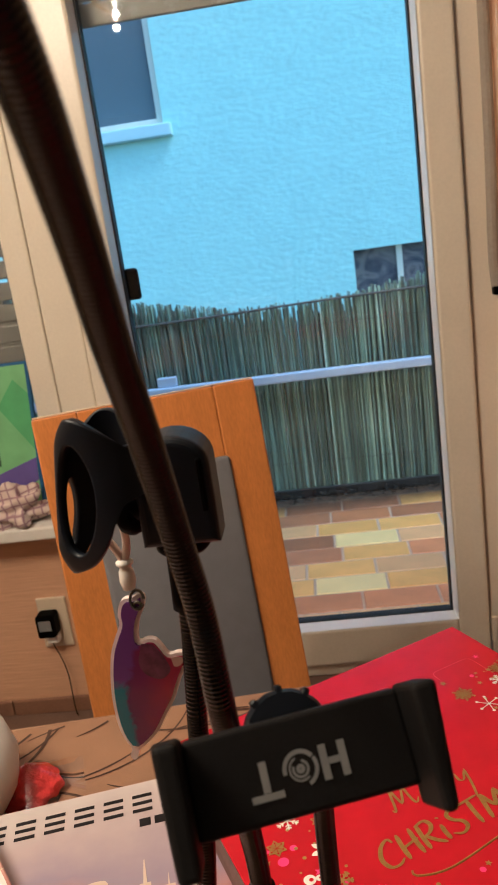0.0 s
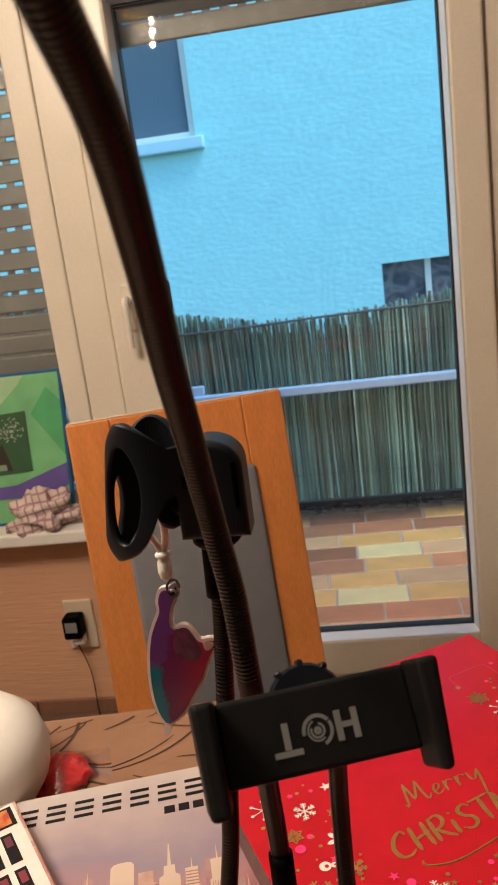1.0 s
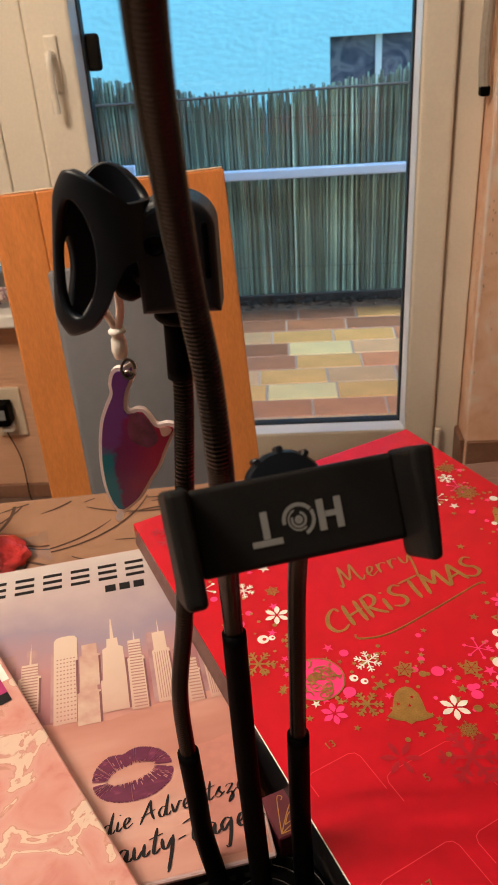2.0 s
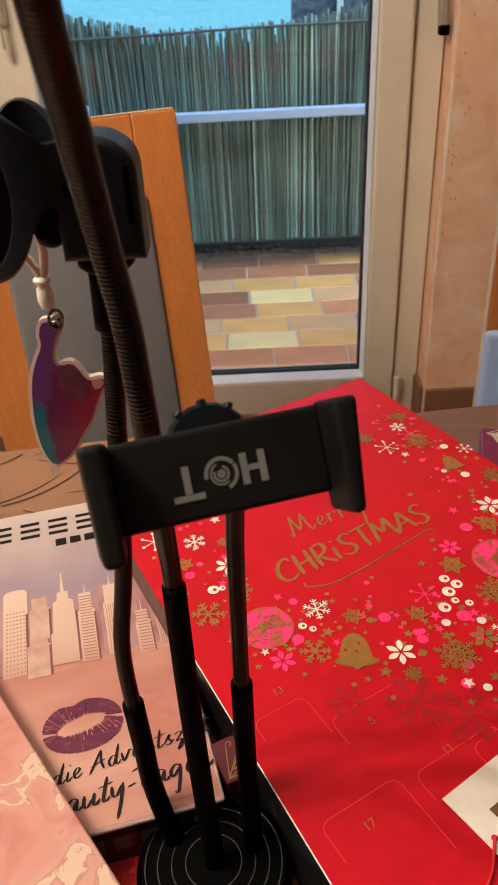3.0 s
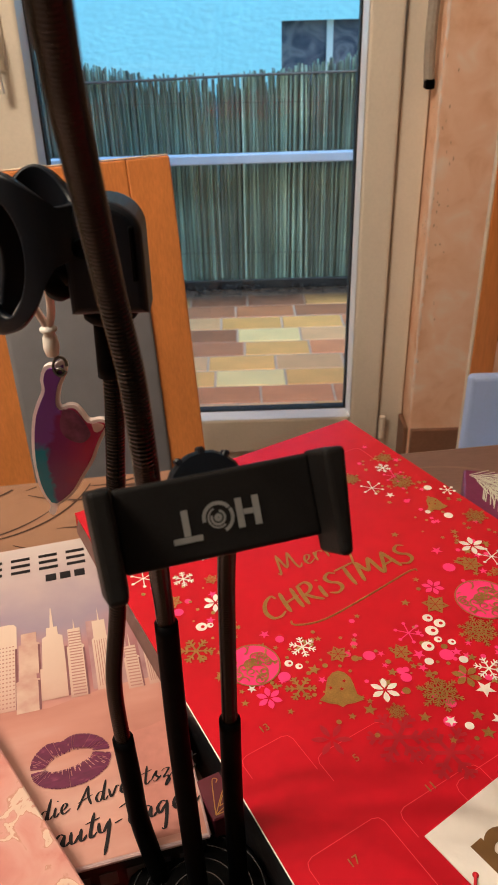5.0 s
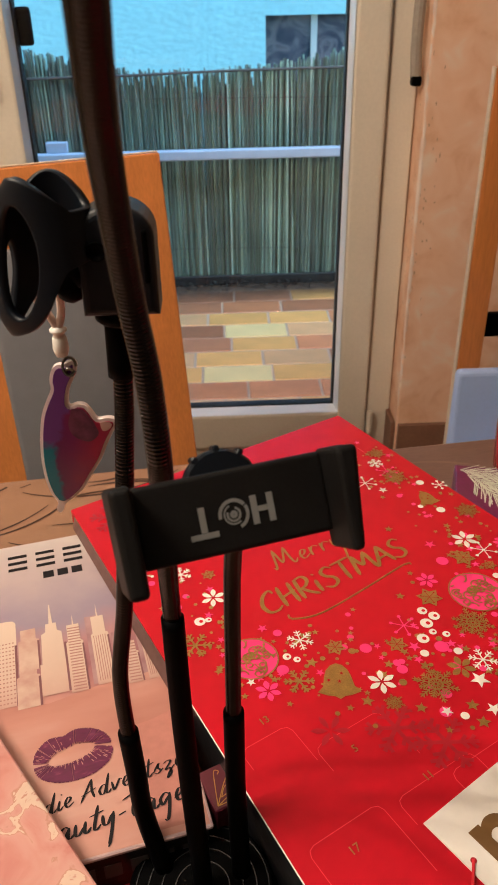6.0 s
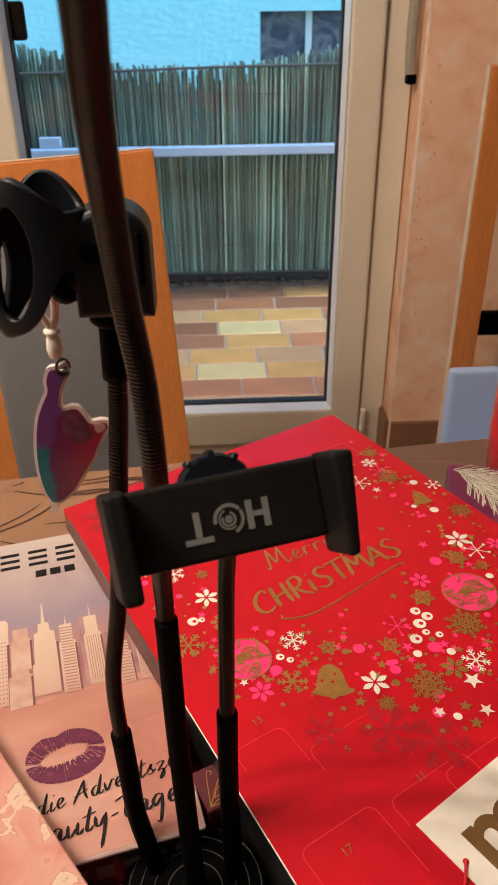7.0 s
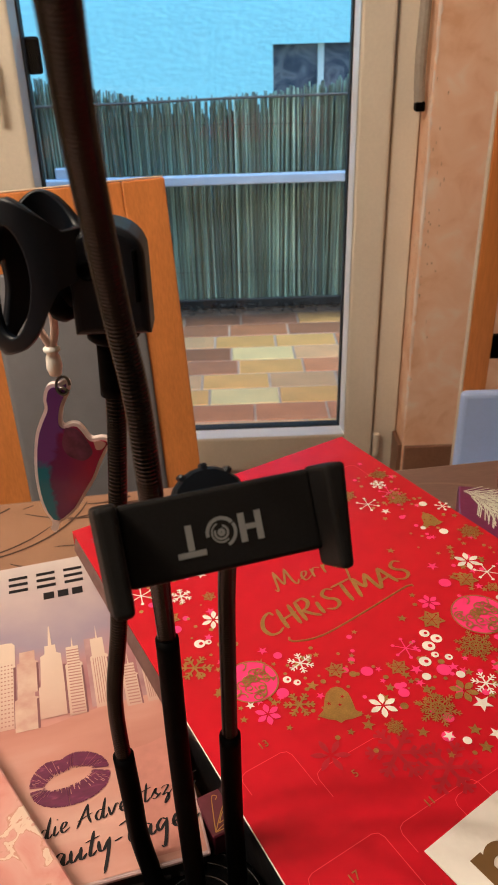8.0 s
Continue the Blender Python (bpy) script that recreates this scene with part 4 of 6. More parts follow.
    for x, y, r in ((0.0427, -0.2761, 0.0221), (0.2523, -0.3212, 0.0250)):
        own("bauble_rim_print", M_gold, disc, x, y, r, GOLD, 40, r * 0.95)
        own("bauble_print", M_pinkink, disc, x, y, r * 0.945, z + 0.0001, 40)
        scrolls, turns = bmesh.new(), random.Random(3)
        for k in range(30):
            rr, a0 = r * (0.30, 0.58, 0.80)[k % 3], k * 2.399
            px, py, a, bend = x + rr * math.cos(a0), y + rr * math.sin(a0), turns.uniform(0, 6.28), turns.choice((-1, 1))
            for step in range(13):
                qx, qy = px + r * 0.075 * math.cos(a), py + r * 0.075 * math.sin(a)
                if math.hypot(qx - x, qy - y) > r * 0.92:
                    break
                stroke(scrolls, (px, py), (qx, qy), r * 0.055, GOLD + 0.00002 * k)
                px, py, a = qx, qy, a + bend * (0.25 + 0.05 * step)
        bmesh.ops.translate(scrolls, verts=scrolls.verts, vec=(0, 0, 0.0004))
        made.append(("scroll_print", scrolls, M_gold))
    for x, y, r in ((0.0355, -0.3110, 0.0105), (0.2262, -0.2856, 0.0103), (0.323, -0.287, 0.009)):
        own("flower_print", M_pinkink, petals, x, y, r, z + 0.0001)
    for x, y, r in ((0.0568, -0.2999, 0.0050), (0.0760, -0.2643, 0.0038), (0.1265, -0.3187, 0.0051), (0.1362, -0.3521, 0.0045), (0.1794, -0.3518, 0.0060), (0.2570, -0.2739, 0.0058), (0.1477, -0.3890, 0.0044), (0.1350, -0.4011, 0.0047), (0.0200, -0.1900, 0.0045)):
        own("dot_print", M_pinkink, disc, x, y, r, z + 0.0001)
    for x, y, r in ((0.0683, -0.2528, 0.0048), (0.2645, -0.2496, 0.0060), (0.1609, -0.3394, 0.0056), (0.0560, -0.1860, 0.0045)):
        own("star_print", M_pinkink, star, x, y, r, z + 0.0001)
    own("starburst_print", M_pinkink, dotflake, 0.1700, -0.3167, 0.0110, z)
    own("starburst_print", M_pinkink, dotflake, 0.3150, -0.1300, 0.0110, z)
    own("flower_print", M_darkred, petals, 0.0529, -0.3667, 0.0150, z - 0.0001, 0.5, 6, 0.16)
    for x, y, r, w in ((0.0943, -0.3912, 0.0229, 0.0032), (0.1165, -0.4207, 0.0235, 0.0032), (0.0300, -0.0380, 0.026, 0.0032)):
        own("snowflake_print", M_darkred, snowflake, x, y, r, z - 0.00015, 0.5, w)
    # small gold and pink specks along the garland
    r = random.Random(21)
    for k in range(300):
        t = r.random()
        if t < 0.55:
            x, y = 0.0 + 0.26 * t / 0.55, -0.25 - 0.16 * t / 0.55
        else:
            x, y = 0.26 + 0.07 * (t - 0.55) / 0.45, -0.39 + 0.30 * (t - 0.55) / 0.45
        x, y = x + r.gauss(0, 0.022), y + r.gauss(0, 0.022)
        if r.random() < 0.16:
            x, y = r.uniform(-0.004, 0.09), r.uniform(-0.30, -0.12)
        if not (0.004 < x < 0.345 and -0.46 < y < -0.06) or (0.06 < x < 0.26 and -0.265 < y < -0.15) or (x < -0.055 * -y / 0.6 + 0.004):
            continue
        zz, pick = z + 0.00003 + 0.0000007 * k, r.random()
        if pick < 0.45:
            disc(gold, x, y, r.uniform(0.0009, 0.0021), zz, 10)
        elif pick < 0.78:
            star(gold, x, y, r.uniform(0.0022, 0.0046), zz, 5, 0.42, r.uniform(0, 1))
        elif pick < 0.9:
            disc(pink, x, y, r.uniform(0.0015, 0.0035), zz, 14)
        else:
            star(pink, x, y, r.uniform(0.003, 0.005), zz, 5, 0.42, r.uniform(0, 1))
    # cut lines of the little doors
    for n, (x, y, w, h) in enumerate(((-0.012, -0.345, 0.042, 0.036), (0.034, -0.372, 0.060, 0.045), (0.055, -0.435, 0.070, 0.042), (-0.016, -0.43, 0.060, 0.055), (0.10, -0.44, 0.06, 0.05), (0.20, -0.47, 0.06, 0.05), (0.27, -0.06, 0.05, 0.04), (0.16, -0.05, 0.06, 0.05), (0.05, -0.06, 0.06, 0.05))):
        c = 0.006
        pts = [(x, y - h * 0.5), (x, y - c), (x + c * 0.3, y - c * 0.3), (x + c, y), (x + w - c, y), (x + w - c * 0.3, y - c * 0.3), (x + w, y - c), (x + w, y - h)]
        lines = bmesh.new()
        for p, q in zip(pts, pts[1:]):
            stroke(lines, p, q, 0.0006, z + 0.00001 * n)
        made.append(("door_cut", lines, crease))
    return made + [("gold_speck", gold, M_gold), ("pink_speck", pink, M_pinkink)]


for name, bm, mat in prints():
    bmesh.ops.recalc_face_normals(bm, faces=bm.faces)
    for f in bm.faces:
        if f.normal.z < 0:
            f.normal_flip()
    ob = part(name, bm, mat, red)
    if name in ("gold_speck", "pink_speck"):
        tagged(ob, kind="stuff")
# brush letters: strokes of each letter in units of the small letters' height, and its advance
SCRIPT = {
    "a": (1.2, [[(0.85, 0.85), (0.5, 1.0), (0.12, 0.6), (0.2, 0.08), (0.5, 0.12), (0.85, 0.85)], [(0.85, 0.9), (0.75, 0.2), (0.95, 0.02), (1.25, 0.3)]]),
    "d": (1.2, [[(0.8, 0.8), (0.45, 0.95), (0.1, 0.5), (0.25, 0.02), (0.6, 0.25), (1.1, 2.0)], [(1.1, 2.0), (0.75, 0.25), (0.95, 0.0), (1.2, 0.3)]]),
    "e": (1.0, [[(0.0, 0.3), (0.5, 0.5), (0.72, 0.85), (0.45, 1.0), (0.2, 0.5), (0.4, 0.02), (1.0, 0.35)]]),
    "g": (1.2, [[(0.85, 0.85), (0.5, 1.0), (0.12, 0.55), (0.3, 0.1), (0.8, 0.7)], [(0.9, 0.95), (0.75, -0.2), (0.5, -1.2), (0.25, -1.1)]]),
    "i": (0.6, [[(0.3, 0.95), (0.15, 0.2), (0.3, 0.0), (0.6, 0.3)], [(0.48, 1.45), (0.52, 1.55)]]),
    "n": (1.3, [[(0.2, 1.0), (0.05, 0.0)], [(0.1, 0.4), (0.5, 0.95), (0.75, 0.85), (0.65, 0.15), (0.85, 0.0), (1.25, 0.4)]]),
    "r": (0.95, [[(0.15, 1.0), (0.1, 0.0)], [(0.12, 0.5), (0.4, 0.95), (0.75, 0.85), (0.8, 0.75)]]),
    "s": (1.0, [[(0.0, 0.2), (0.6, 1.0), (0.5, 0.6), (0.72, 0.25), (0.4, 0.0), (0.15, 0.12)], [(0.6, 0.1), (1.0, 0.4)]]),
    "t": (0.8, [[(0.6, 1.9), (0.25, 0.3), (0.4, 0.0), (0.75, 0.3)], [(-0.1, 1.15), (1.0, 1.35)]]),
    "u": (1.3, [[(0.15, 0.95), (0.1, 0.2), (0.35, 0.02), (0.8, 0.6)], [(0.9, 0.95), (0.8, 0.2), (1.0, 0.0), (1.3, 0.35)]]),
    "v": (1.0, [[(0.1, 0.95), (0.3, 0.05), (0.75, 0.8), (0.9, 1.0), (1.1, 0.85)]]),
    "y": (1.2, [[(0.1, 0.95), (0.15, 0.25), (0.45, 0.15), (0.85, 0.85)], [(0.95, 1.0), (0.75, -0.3), (0.45, -1.5), (0.35, -1.6)]]),
    "z": (1.1, [[(0.1, 0.8), (0.4, 0.98), (0.8, 0.85), (0.2, 0.1), (0.6, 0.15), (0.7, -0.4), (0.3, -0.8), (0.5, -0.3), (1.1, 0.35)]]),
    "A": (1.7, [[(0.0, -0.1), (0.5, 0.8), (1.15, 2.0)], [(1.15, 2.0), (1.1, 0.9), (1.3, 0.0)], [(0.1, 0.55), (0.8, 0.75), (1.5, 0.95)]]),
    "B": (1.5, [[(0.4, 1.9), (0.1, 0.0)], [(0.2, 1.7), (0.9, 2.0), (0.9, 1.3), (0.4, 1.05)], [(0.4, 1.05), (1.1, 0.9), (0.9, 0.1), (0.1, 0.05)]]),
    "M": (2.2, [[(0.0, 0.2), (0.2, 0.0), (0.55, 1.9), (0.6, 2.0)], [(0.6, 2.0), (0.8, 0.6), (0.95, 0.5), (1.5, 2.0)], [(1.5, 2.0), (1.6, 0.5), (1.8, 0.0), (2.1, 0.4)]]),
    "T": (1.3, [[(0.7, 1.8), (0.45, 0.6), (0.5, 0.0)], [(-0.3, 1.6), (0.6, 1.9), (1.5, 1.95)]]),
    "-": (0.8, [[(0.1, 0.5), (0.7, 0.65)]]),
    " ": (0.6, []),
}
CAPITALS = {
    "C": (0.74, [[(0.62, 0.80), (0.50, 0.99), (0.2, 0.8), (0.05, 0.4), (0.2, 0.05), (0.5, 0.0), (0.72, 0.14)]]),
    "H": (0.74, [[(0.1, 1.0), (0.1, 0.5), (0.14, 0.0)], [(0.56, 1.02), (0.58, 0.5), (0.64, -0.02)], [(0.02, 0.42), (0.35, 0.5), (0.7, 0.56)]]),
    "R": (0.74, [[(0.1, 1.0), (0.1, 0.5), (0.14, 0.0)], [(0.02, 0.95), (0.4, 1.02), (0.55, 0.78), (0.4, 0.55), (0.12, 0.48)], [(0.2, 0.48), (0.45, 0.2), (0.74, -0.03)]]),
    "i": (0.30, [[(0.1, 0.62), (0.1, 0.3), (0.14, 0.0)], [(0.1, 0.86), (0.13, 0.92)]]),
    "S": (0.66, [[(0.62, 0.86), (0.38, 1.0), (0.15, 0.82), (0.25, 0.58), (0.5, 0.4), (0.55, 0.15), (0.3, 0.0), (0.0, 0.14)]]),
    "T": (0.74, [[(-0.04, 0.97), (0.35, 1.0), (0.8, 1.04)], [(0.38, 1.0), (0.38, 0.5), (0.42, 0.0)]]),
    "M": (0.95, [[(0.05, 0.0), (0.1, 0.5), (0.16, 1.0)], [(0.16, 1.0), (0.3, 0.6), (0.44, 0.35)], [(0.44, 0.35), (0.58, 0.7), (0.72, 1.0)], [(0.72, 1.0), (0.8, 0.5), (0.9, 0.0)]]),
    "A": (0.76, [[(0.0, 0.0), (0.2, 0.5), (0.38, 1.0)], [(0.38, 1.0), (0.55, 0.5), (0.74, 0.0)], [(0.08, 0.33), (0.35, 0.38), (0.68, 0.42)]]),
}


def handwriting(body, table, size, width, mat, parent, m, label, wide=1.0, slant=0.0, contrast=0.7):
    """Brush letters as flat ribbons, broad on the down strokes."""
    bm, x0, n = bmesh.new(), 0.0, 0
    for letter in body:
        step, strokes = table[letter]
        for points in strokes:
            line = glide([((x0 + (x + slant * y)) * size * wide, y * size, 0) for x, y in points], size * 0.06)
            last = None
            for k, p in enumerate(line):
                d = (line[min(k + 1, len(line) - 1)] - line[max(k - 1, 0)]).normalized()
                taper = min(1.0, 0.45 + 4 * k / len(line), 0.45 + 4 * (len(line) - 1 - k) / len(line))
                w = width * taper * (1 - contrast + contrast * abs(d.y) ** 1.5) / 2
                pair = [bm.verts.new((p.x - d.y * w, p.y + d.x * w, 0.00001 * n)), bm.verts.new((p.x + d.y * w, p.y - d.x * w, 0.00001 * n))]
                if last:
                    bm.faces.new((last[0], last[1], pair[1], pair[0]))
                last = pair
            n += 1
        x0 += step
    ob = part("lettering", bm, mat, parent, label)
    ob.matrix_basis = m
    return ob


handwriting("Merry", SCRIPT, 0.0128, 0.0025, M_gold, red, pose(0.120, -0.197, ZR + 0.0006, 0, 0, -4), "gold script greeting", 1.0, 0.12)
handwriting("CHRiSTMAS", CAPITALS, 0.0262, 0.0041, M_gold, red, pose(0.0800, -0.2420, ZR + 0.0006, 0, 0, -2.6), "gold capital greeting", 0.97, 0.16, 0.45)
under = tube([(0.0963, -0.2518, ZR), (0.0965, -0.2575, ZR), (0.1209, -0.2655, ZR), (0.1719, -0.2625, ZR), (0.2247, -0.2574, ZR), (0.2298, -0.2610, ZR)], 0.0010, 6, 0.004)
part("underline", under, M_gold, red)
for body, x, y in (("13", 0.013, -0.335), ("5", 0.056, -0.391), ("11", 0.082, -0.436), ("17", 0.006, -0.449)):
    lettering(body, 0.0085, M_gold, red, pose(x, y, ZR + 0.0005), "door_number")

# white tag with red cord on the calendar
tag = thing("gift_tag", RED @ pose(0.058, -0.458, ZR + 0.0012, 0, 0, 4.0), "white card tag with a bold brown mark and red cord", "tag")
part("card", slab([(0, 0), (0.15, 0), (0.15, -0.075), (0.0, -0.075)], 0, 0.0008), M_whitecard, tag)
lettering("m", 0.072, M_brownink, tag, pose(0.015, -0.056, 0.0011), "lettering", "bold brown letter", 0.0, 0.0016)
part("eyelet", lathe([(0.0006, 0), (0.0020, 0), (0.0020, 0.0005), (0.0006, 0.0005)], 16, pose(0.006, -0.036, 0.0009)), M_darkred, tag)
part("cord", tube([(0.006, -0.036, 0.002), (-0.01, -0.048, 0.0018), (-0.03, -0.058, 0.0012), (-0.06, -0.085, 0.0012)], 0.0010, 6, 0.006), M_redcord, tag)

# ---- city calendar ----
MAY = Matrix.Translation((-0.031, -1.366, 0.0)) @ Matrix.Rotation(radians(14), 4, "Z")
ZM = 0.7675
may = thing("beauty_calendar", MAY, "pink beauty advent calendar with a city skyline and lipstick kiss", "advent calendar")
part("lid", box(-0.40, 0.0, -0.352, 0, ZM - 0.004, ZM, 0.001, 1), ramped("pink_blue_sky_print", [(0.32, (0.40, 0.34, 0.42)), (0.46, (0.58, 0.40, 0.38)), (0.60, (0.64, 0.50, 0.46))], 7, 0.35, coat=0.2), may)
part("tray", box(-0.397, -0.003, -0.349, -0.003, 0.7204, ZM - 0.0042, 0.001, 1), M_blackcard_shade, may)
Z1 = ZM + 0.0003


def patch(name, outline, mat, lift=0.0, owner=may, z=Z1):
    bm = bmesh.new()
    f = bm.faces.new([bm.verts.new((x, y, z + lift)) for x, y in outline])
    bm.normal_update()
    if f.normal.z < 0:
        f.normal_flip()
    return part(name, bm, mat, owner)


M_rosy = ramped("rosy_ground_print", [(0.33, (0.40, 0.17, 0.13)), (0.52, (0.49, 0.24, 0.19)), (0.66, (0.56, 0.33, 0.27))], 9, 0.35, stretch=(0.5, 2, 1), coat=0.2, bump=0)
M_tower = ramped("cream_tower_print", [(0.35, (0.46, 0.27, 0.22)), (0.5, (0.54, 0.37, 0.30)), (0.66, (0.60, 0.45, 0.36))], 45, 0.4, bump=0)
M_stripe = material("mauve_stripe_ink", (0.36, 0.18, 0.16), 0.5, bump=0)
M_citysky = banded("city_sky_print", [(0.24, (0.50, 0.25, 0.21)), (0.36, (0.30, 0.12, 0.14)), (0.50, (0.42, 0.22, 0.23)), (0.64, (0.31, 0.25, 0.33)), (0.80, (0.46, 0.37, 0.38)), (0.96, (0.56, 0.50, 0.48))], "Y", -0.25, 0.06, 0.35, 0.35, 13, 0.2)
patch("sky_print", [(-0.398, -0.235), (-0.002, -0.235), (-0.002, -0.002), (-0.398, -0.002)], M_citysky)
patch("ground_print", [(-0.398, -0.350), (-0.002, -0.350), (-0.002, -0.205), (-0.05, -0.205), (-0.10, -0.214), (-0.16, -0.204), (-0.22, -0.208), (-0.398, -0.200)], M_rosy, 0.0002)
patch("shaded_panel_print", [(-0.042, -0.345), (-0.004, -0.345), (-0.004, -0.247), (-0.025, -0.253), (-0.042, -0.255)], material("dusky_rose_print", (0.46, 0.20, 0.16), 0.35, coat=0.2, bump=0), 0.0003)
M_fartower = ramped("hazy_tower_print", [(0.35, (0.30, 0.15, 0.17)), (0.6, (0.43, 0.27, 0.27))], 30, 0.4, bump=0)
M_cream = banded("bright_cream_print", [(0.05, (0.44, 0.24, 0.20)), (0.40, (0.58, 0.42, 0.34)), (0.90, (0.66, 0.53, 0.43))], "Y", -0.225, -0.10, 0.18, 0.35, 60, 0.2)
far = random.Random(17)
for n in range(16):
    x, w, h = -0.33 + 0.0205 * n, far.uniform(0.007, 0.013), far.uniform(0.040, 0.085)
    patch("tower_print", [(x, -0.205), (x + w, -0.205), (x + w, -0.205 + h), (x, -0.205 + h)], M_fartower, 0.0003 + 0.000002 * n)
stripes, shades = bmesh.new(), bmesh.new()


def city_tower(x, w, y0, y1, tip, form, n):
    """A tower of the print: its width, foot and top, its spire and the kind of its windows."""
    h, lift = y1 - y0, 0.0004 + 0.00003 * n
    if form == "spire":
        out = [(x, y0), (x + w, y0), (x + w, y0 + h * 0.42), (x + w * 0.92, y0 + h * 0.42), (x + w * 0.88, y0 + h * 0.85), (x + w * 0.72, y0 + h * 0.88), (x + w * 0.70, y1), (x + w * 0.57, y1), (x + w * 0.52, tip), (x + w * 0.48, tip), (x + w * 0.43, y1), (x + w * 0.30, y1), (x + w * 0.28, y0 + h * 0.88), (x + w * 0.12, y0 + h * 0.85), (x + w * 0.08, y0 + h * 0.42), (x, y0 + h * 0.42)]
    elif form == "round":
        out = [(x, y0), (x + w, y0), (x + w, y1 - w * 0.22), (x + w * 0.88, y1 - w * 0.05), (x + w * 0.65, y1), (x + w * 0.35, y1), (x + w * 0.12, y1 - w * 0.05), (x, y1 - w * 0.22)]
    else:
        out = [(x, y0), (x + w, y0), (x + w, y0 + h * 0.72), (x + w * 0.86, y0 + h * 0.74), (x + w * 0.86, y1), (x + w * 0.56, y1), (x + w * 0.52, tip), (x + w * 0.46, y1), (x + w * 0.12, y1), (x + w * 0.12, y0 + h * 0.74), (x, y0 + h * 0.72)]
    patch("tower_print", out, M_cream if form != "block" else M_tower, lift)
    z = Z1 + lift + 0.00002
    stroke(shades, (x + w * 0.97, y0), (x + w * 0.97, y0 + h * 0.68), w * 0.10, z)
    if form == "bands":
        rows_ = int(h / 0.0034)
        for k in range(rows_):
            yy = y0 + 0.003 + h * 0.95 * k / rows_
            stroke(stripes, (x + w * 0.14, yy), (x + w * 0.86, yy - 0.0006), 0.0013, z)
    elif form == "round":
        for k in range(16):
            for q in range(6):
                xx, yy = x + w * (0.12 + 0.14 * q), y0 + 0.004 + h * 0.045 * k
                stroke(stripes, (xx, yy), (xx + w * 0.07, yy), 0.0014, z)
    elif form == "slits":
        for q in range(6):
            xx = x + w * (0.15 + 0.13 * q)
            stroke(stripes, (xx, y0 + 0.004), (xx, y0 + h * 0.7), 0.0006, z)


for n, values in enumerate((
    (-0.235, 0.022, -0.185, -0.105, -0.09, "round"), (-0.205, 0.019, -0.187, -0.128, -0.11, "bands"), (-0.1720, 0.0185, -0.192, -0.137, -0.112, "bands"), (-0.1215, 0.0175, -0.175, -0.1257, -0.1257, "block"),
    (-0.1430, 0.0200, -0.2090, -0.1104, -0.11, "round"), (-0.1240, 0.0190, -0.2140, -0.1680, -0.168, "block"), (-0.1045, 0.0230, -0.2060, -0.1240, -0.0992, "spire"), (-0.0815, 0.0145, -0.2090, -0.1310, -0.1180, "bands"),
    (-0.0600, 0.0150, -0.2070, -0.1270, -0.1100, "slits"), (-0.0360, 0.0130, -0.2130, -0.1660, -0.150, "bands"), (-0.0190, 0.0120, -0.2130, -0.1400, -0.125, "slits"))):
    city_tower(*values, n)
tagged(part("window_stripes", stripes, M_stripe, may), kind="stuff")
tagged(part("tower_shade", shades, material("deep_mauve_ink", (0.20, 0.08, 0.09), 0.5, bump=0), may), kind="stuff")
# the maker's name becomes plain bars
for k in range(10):
    x = -0.234 + 0.0265 * k
    for y0, y1 in ((-0.0415, -0.0375), (-0.0320, -0.0280), (-0.0225, -0.0185)):
        part("name_bar", box(x + 0.001, x + 0.019, y0, y1, Z1 + 0.0002, Z1 + 0.0005), M_blackink, may)
for k in range(3):
    part("name_bar", box(-0.095 + 0.0135 * k, -0.085 + 0.0135 * k, -0.060, -0.0505, Z1 + 0.0002, Z1 + 0.0005), M_blackink, may)
edge_bars = None
for k in range(12):
    edge_bars = box(-0.22 + 0.018 * k, -0.208 + 0.018 * k, -0.3496, -0.3492, 0.738, 0.752, bm=edge_bars)
part("edge_bar", edge_bars, material("dim_grey_ink", (0.10, 0.10, 0.11), 0.4, bump=0), may)


def lips():
    """A kiss print: a broad ring of lip with a bow, torn into streaks along its edges."""
    bm, r, n = bmesh.new(), random.Random(6), 210

    def edge(a, out):
        c, q = math.cos(a), math.sin(a)
        if out:
            bow = 0.0035 * math.exp(-((a - 1.75) / 0.22) ** 2)
            return (0.0292 * c, ((0.0238 if q > 0 else 0.0218) * abs(q) ** 0.85 - bow) * (1 if q > 0 else -1))
        return (0.0172 * c - 0.001, 0.0066 * q + 0.0015 + 0.0025 * c)

    def piece(a0, a1, t0, t1):
        vs = []
        for a, t in ((a0, t0), (a1, t0), (a1, t1), (a0, t1)):
            p, q = edge(a, False), edge(a, True)
            vs.append(bm.verts.new((p[0] + (q[0] - p[0]) * t, p[1] + (q[1] - p[1]) * t, 0)))
        bm.faces.new(vs)

    for k in range(n):
        a0, a1 = 2 * math.pi * k / n, 2 * math.pi * (k + 1) / n
        corner = min(abs(a0 - math.pi), a0, 2 * math.pi - a0)
        if corner < 0.05:
            continue
        torn = 0.22 if corner < 0.6 else 0.06
        start, stop = max(0.0, r.gauss(0.04, 0.10)), min(1.0, r.gauss(0.985, 0.02))
        if r.random() < torn:
            gap = r.uniform(0.25, 0.75)
            piece(a0, a1, start, max(start + 0.02, gap - r.uniform(0.05, 0.2)))
            piece(a0, a1, min(gap + r.uniform(0.03, 0.15), stop - 0.02), stop)
        elif r.random() < torn:
            piece(a0, a0 + (a1 - a0) * 0.55, start, stop)
        else:
            piece(a0, a1, start, stop)
    bm.normal_update()
    for f in bm.faces:
        if f.normal.z < 0:
            f.normal_flip()
    return bm


kiss = part("lipstick_kiss", lips(), M_plum, may, "dark plum lipstick kiss print")
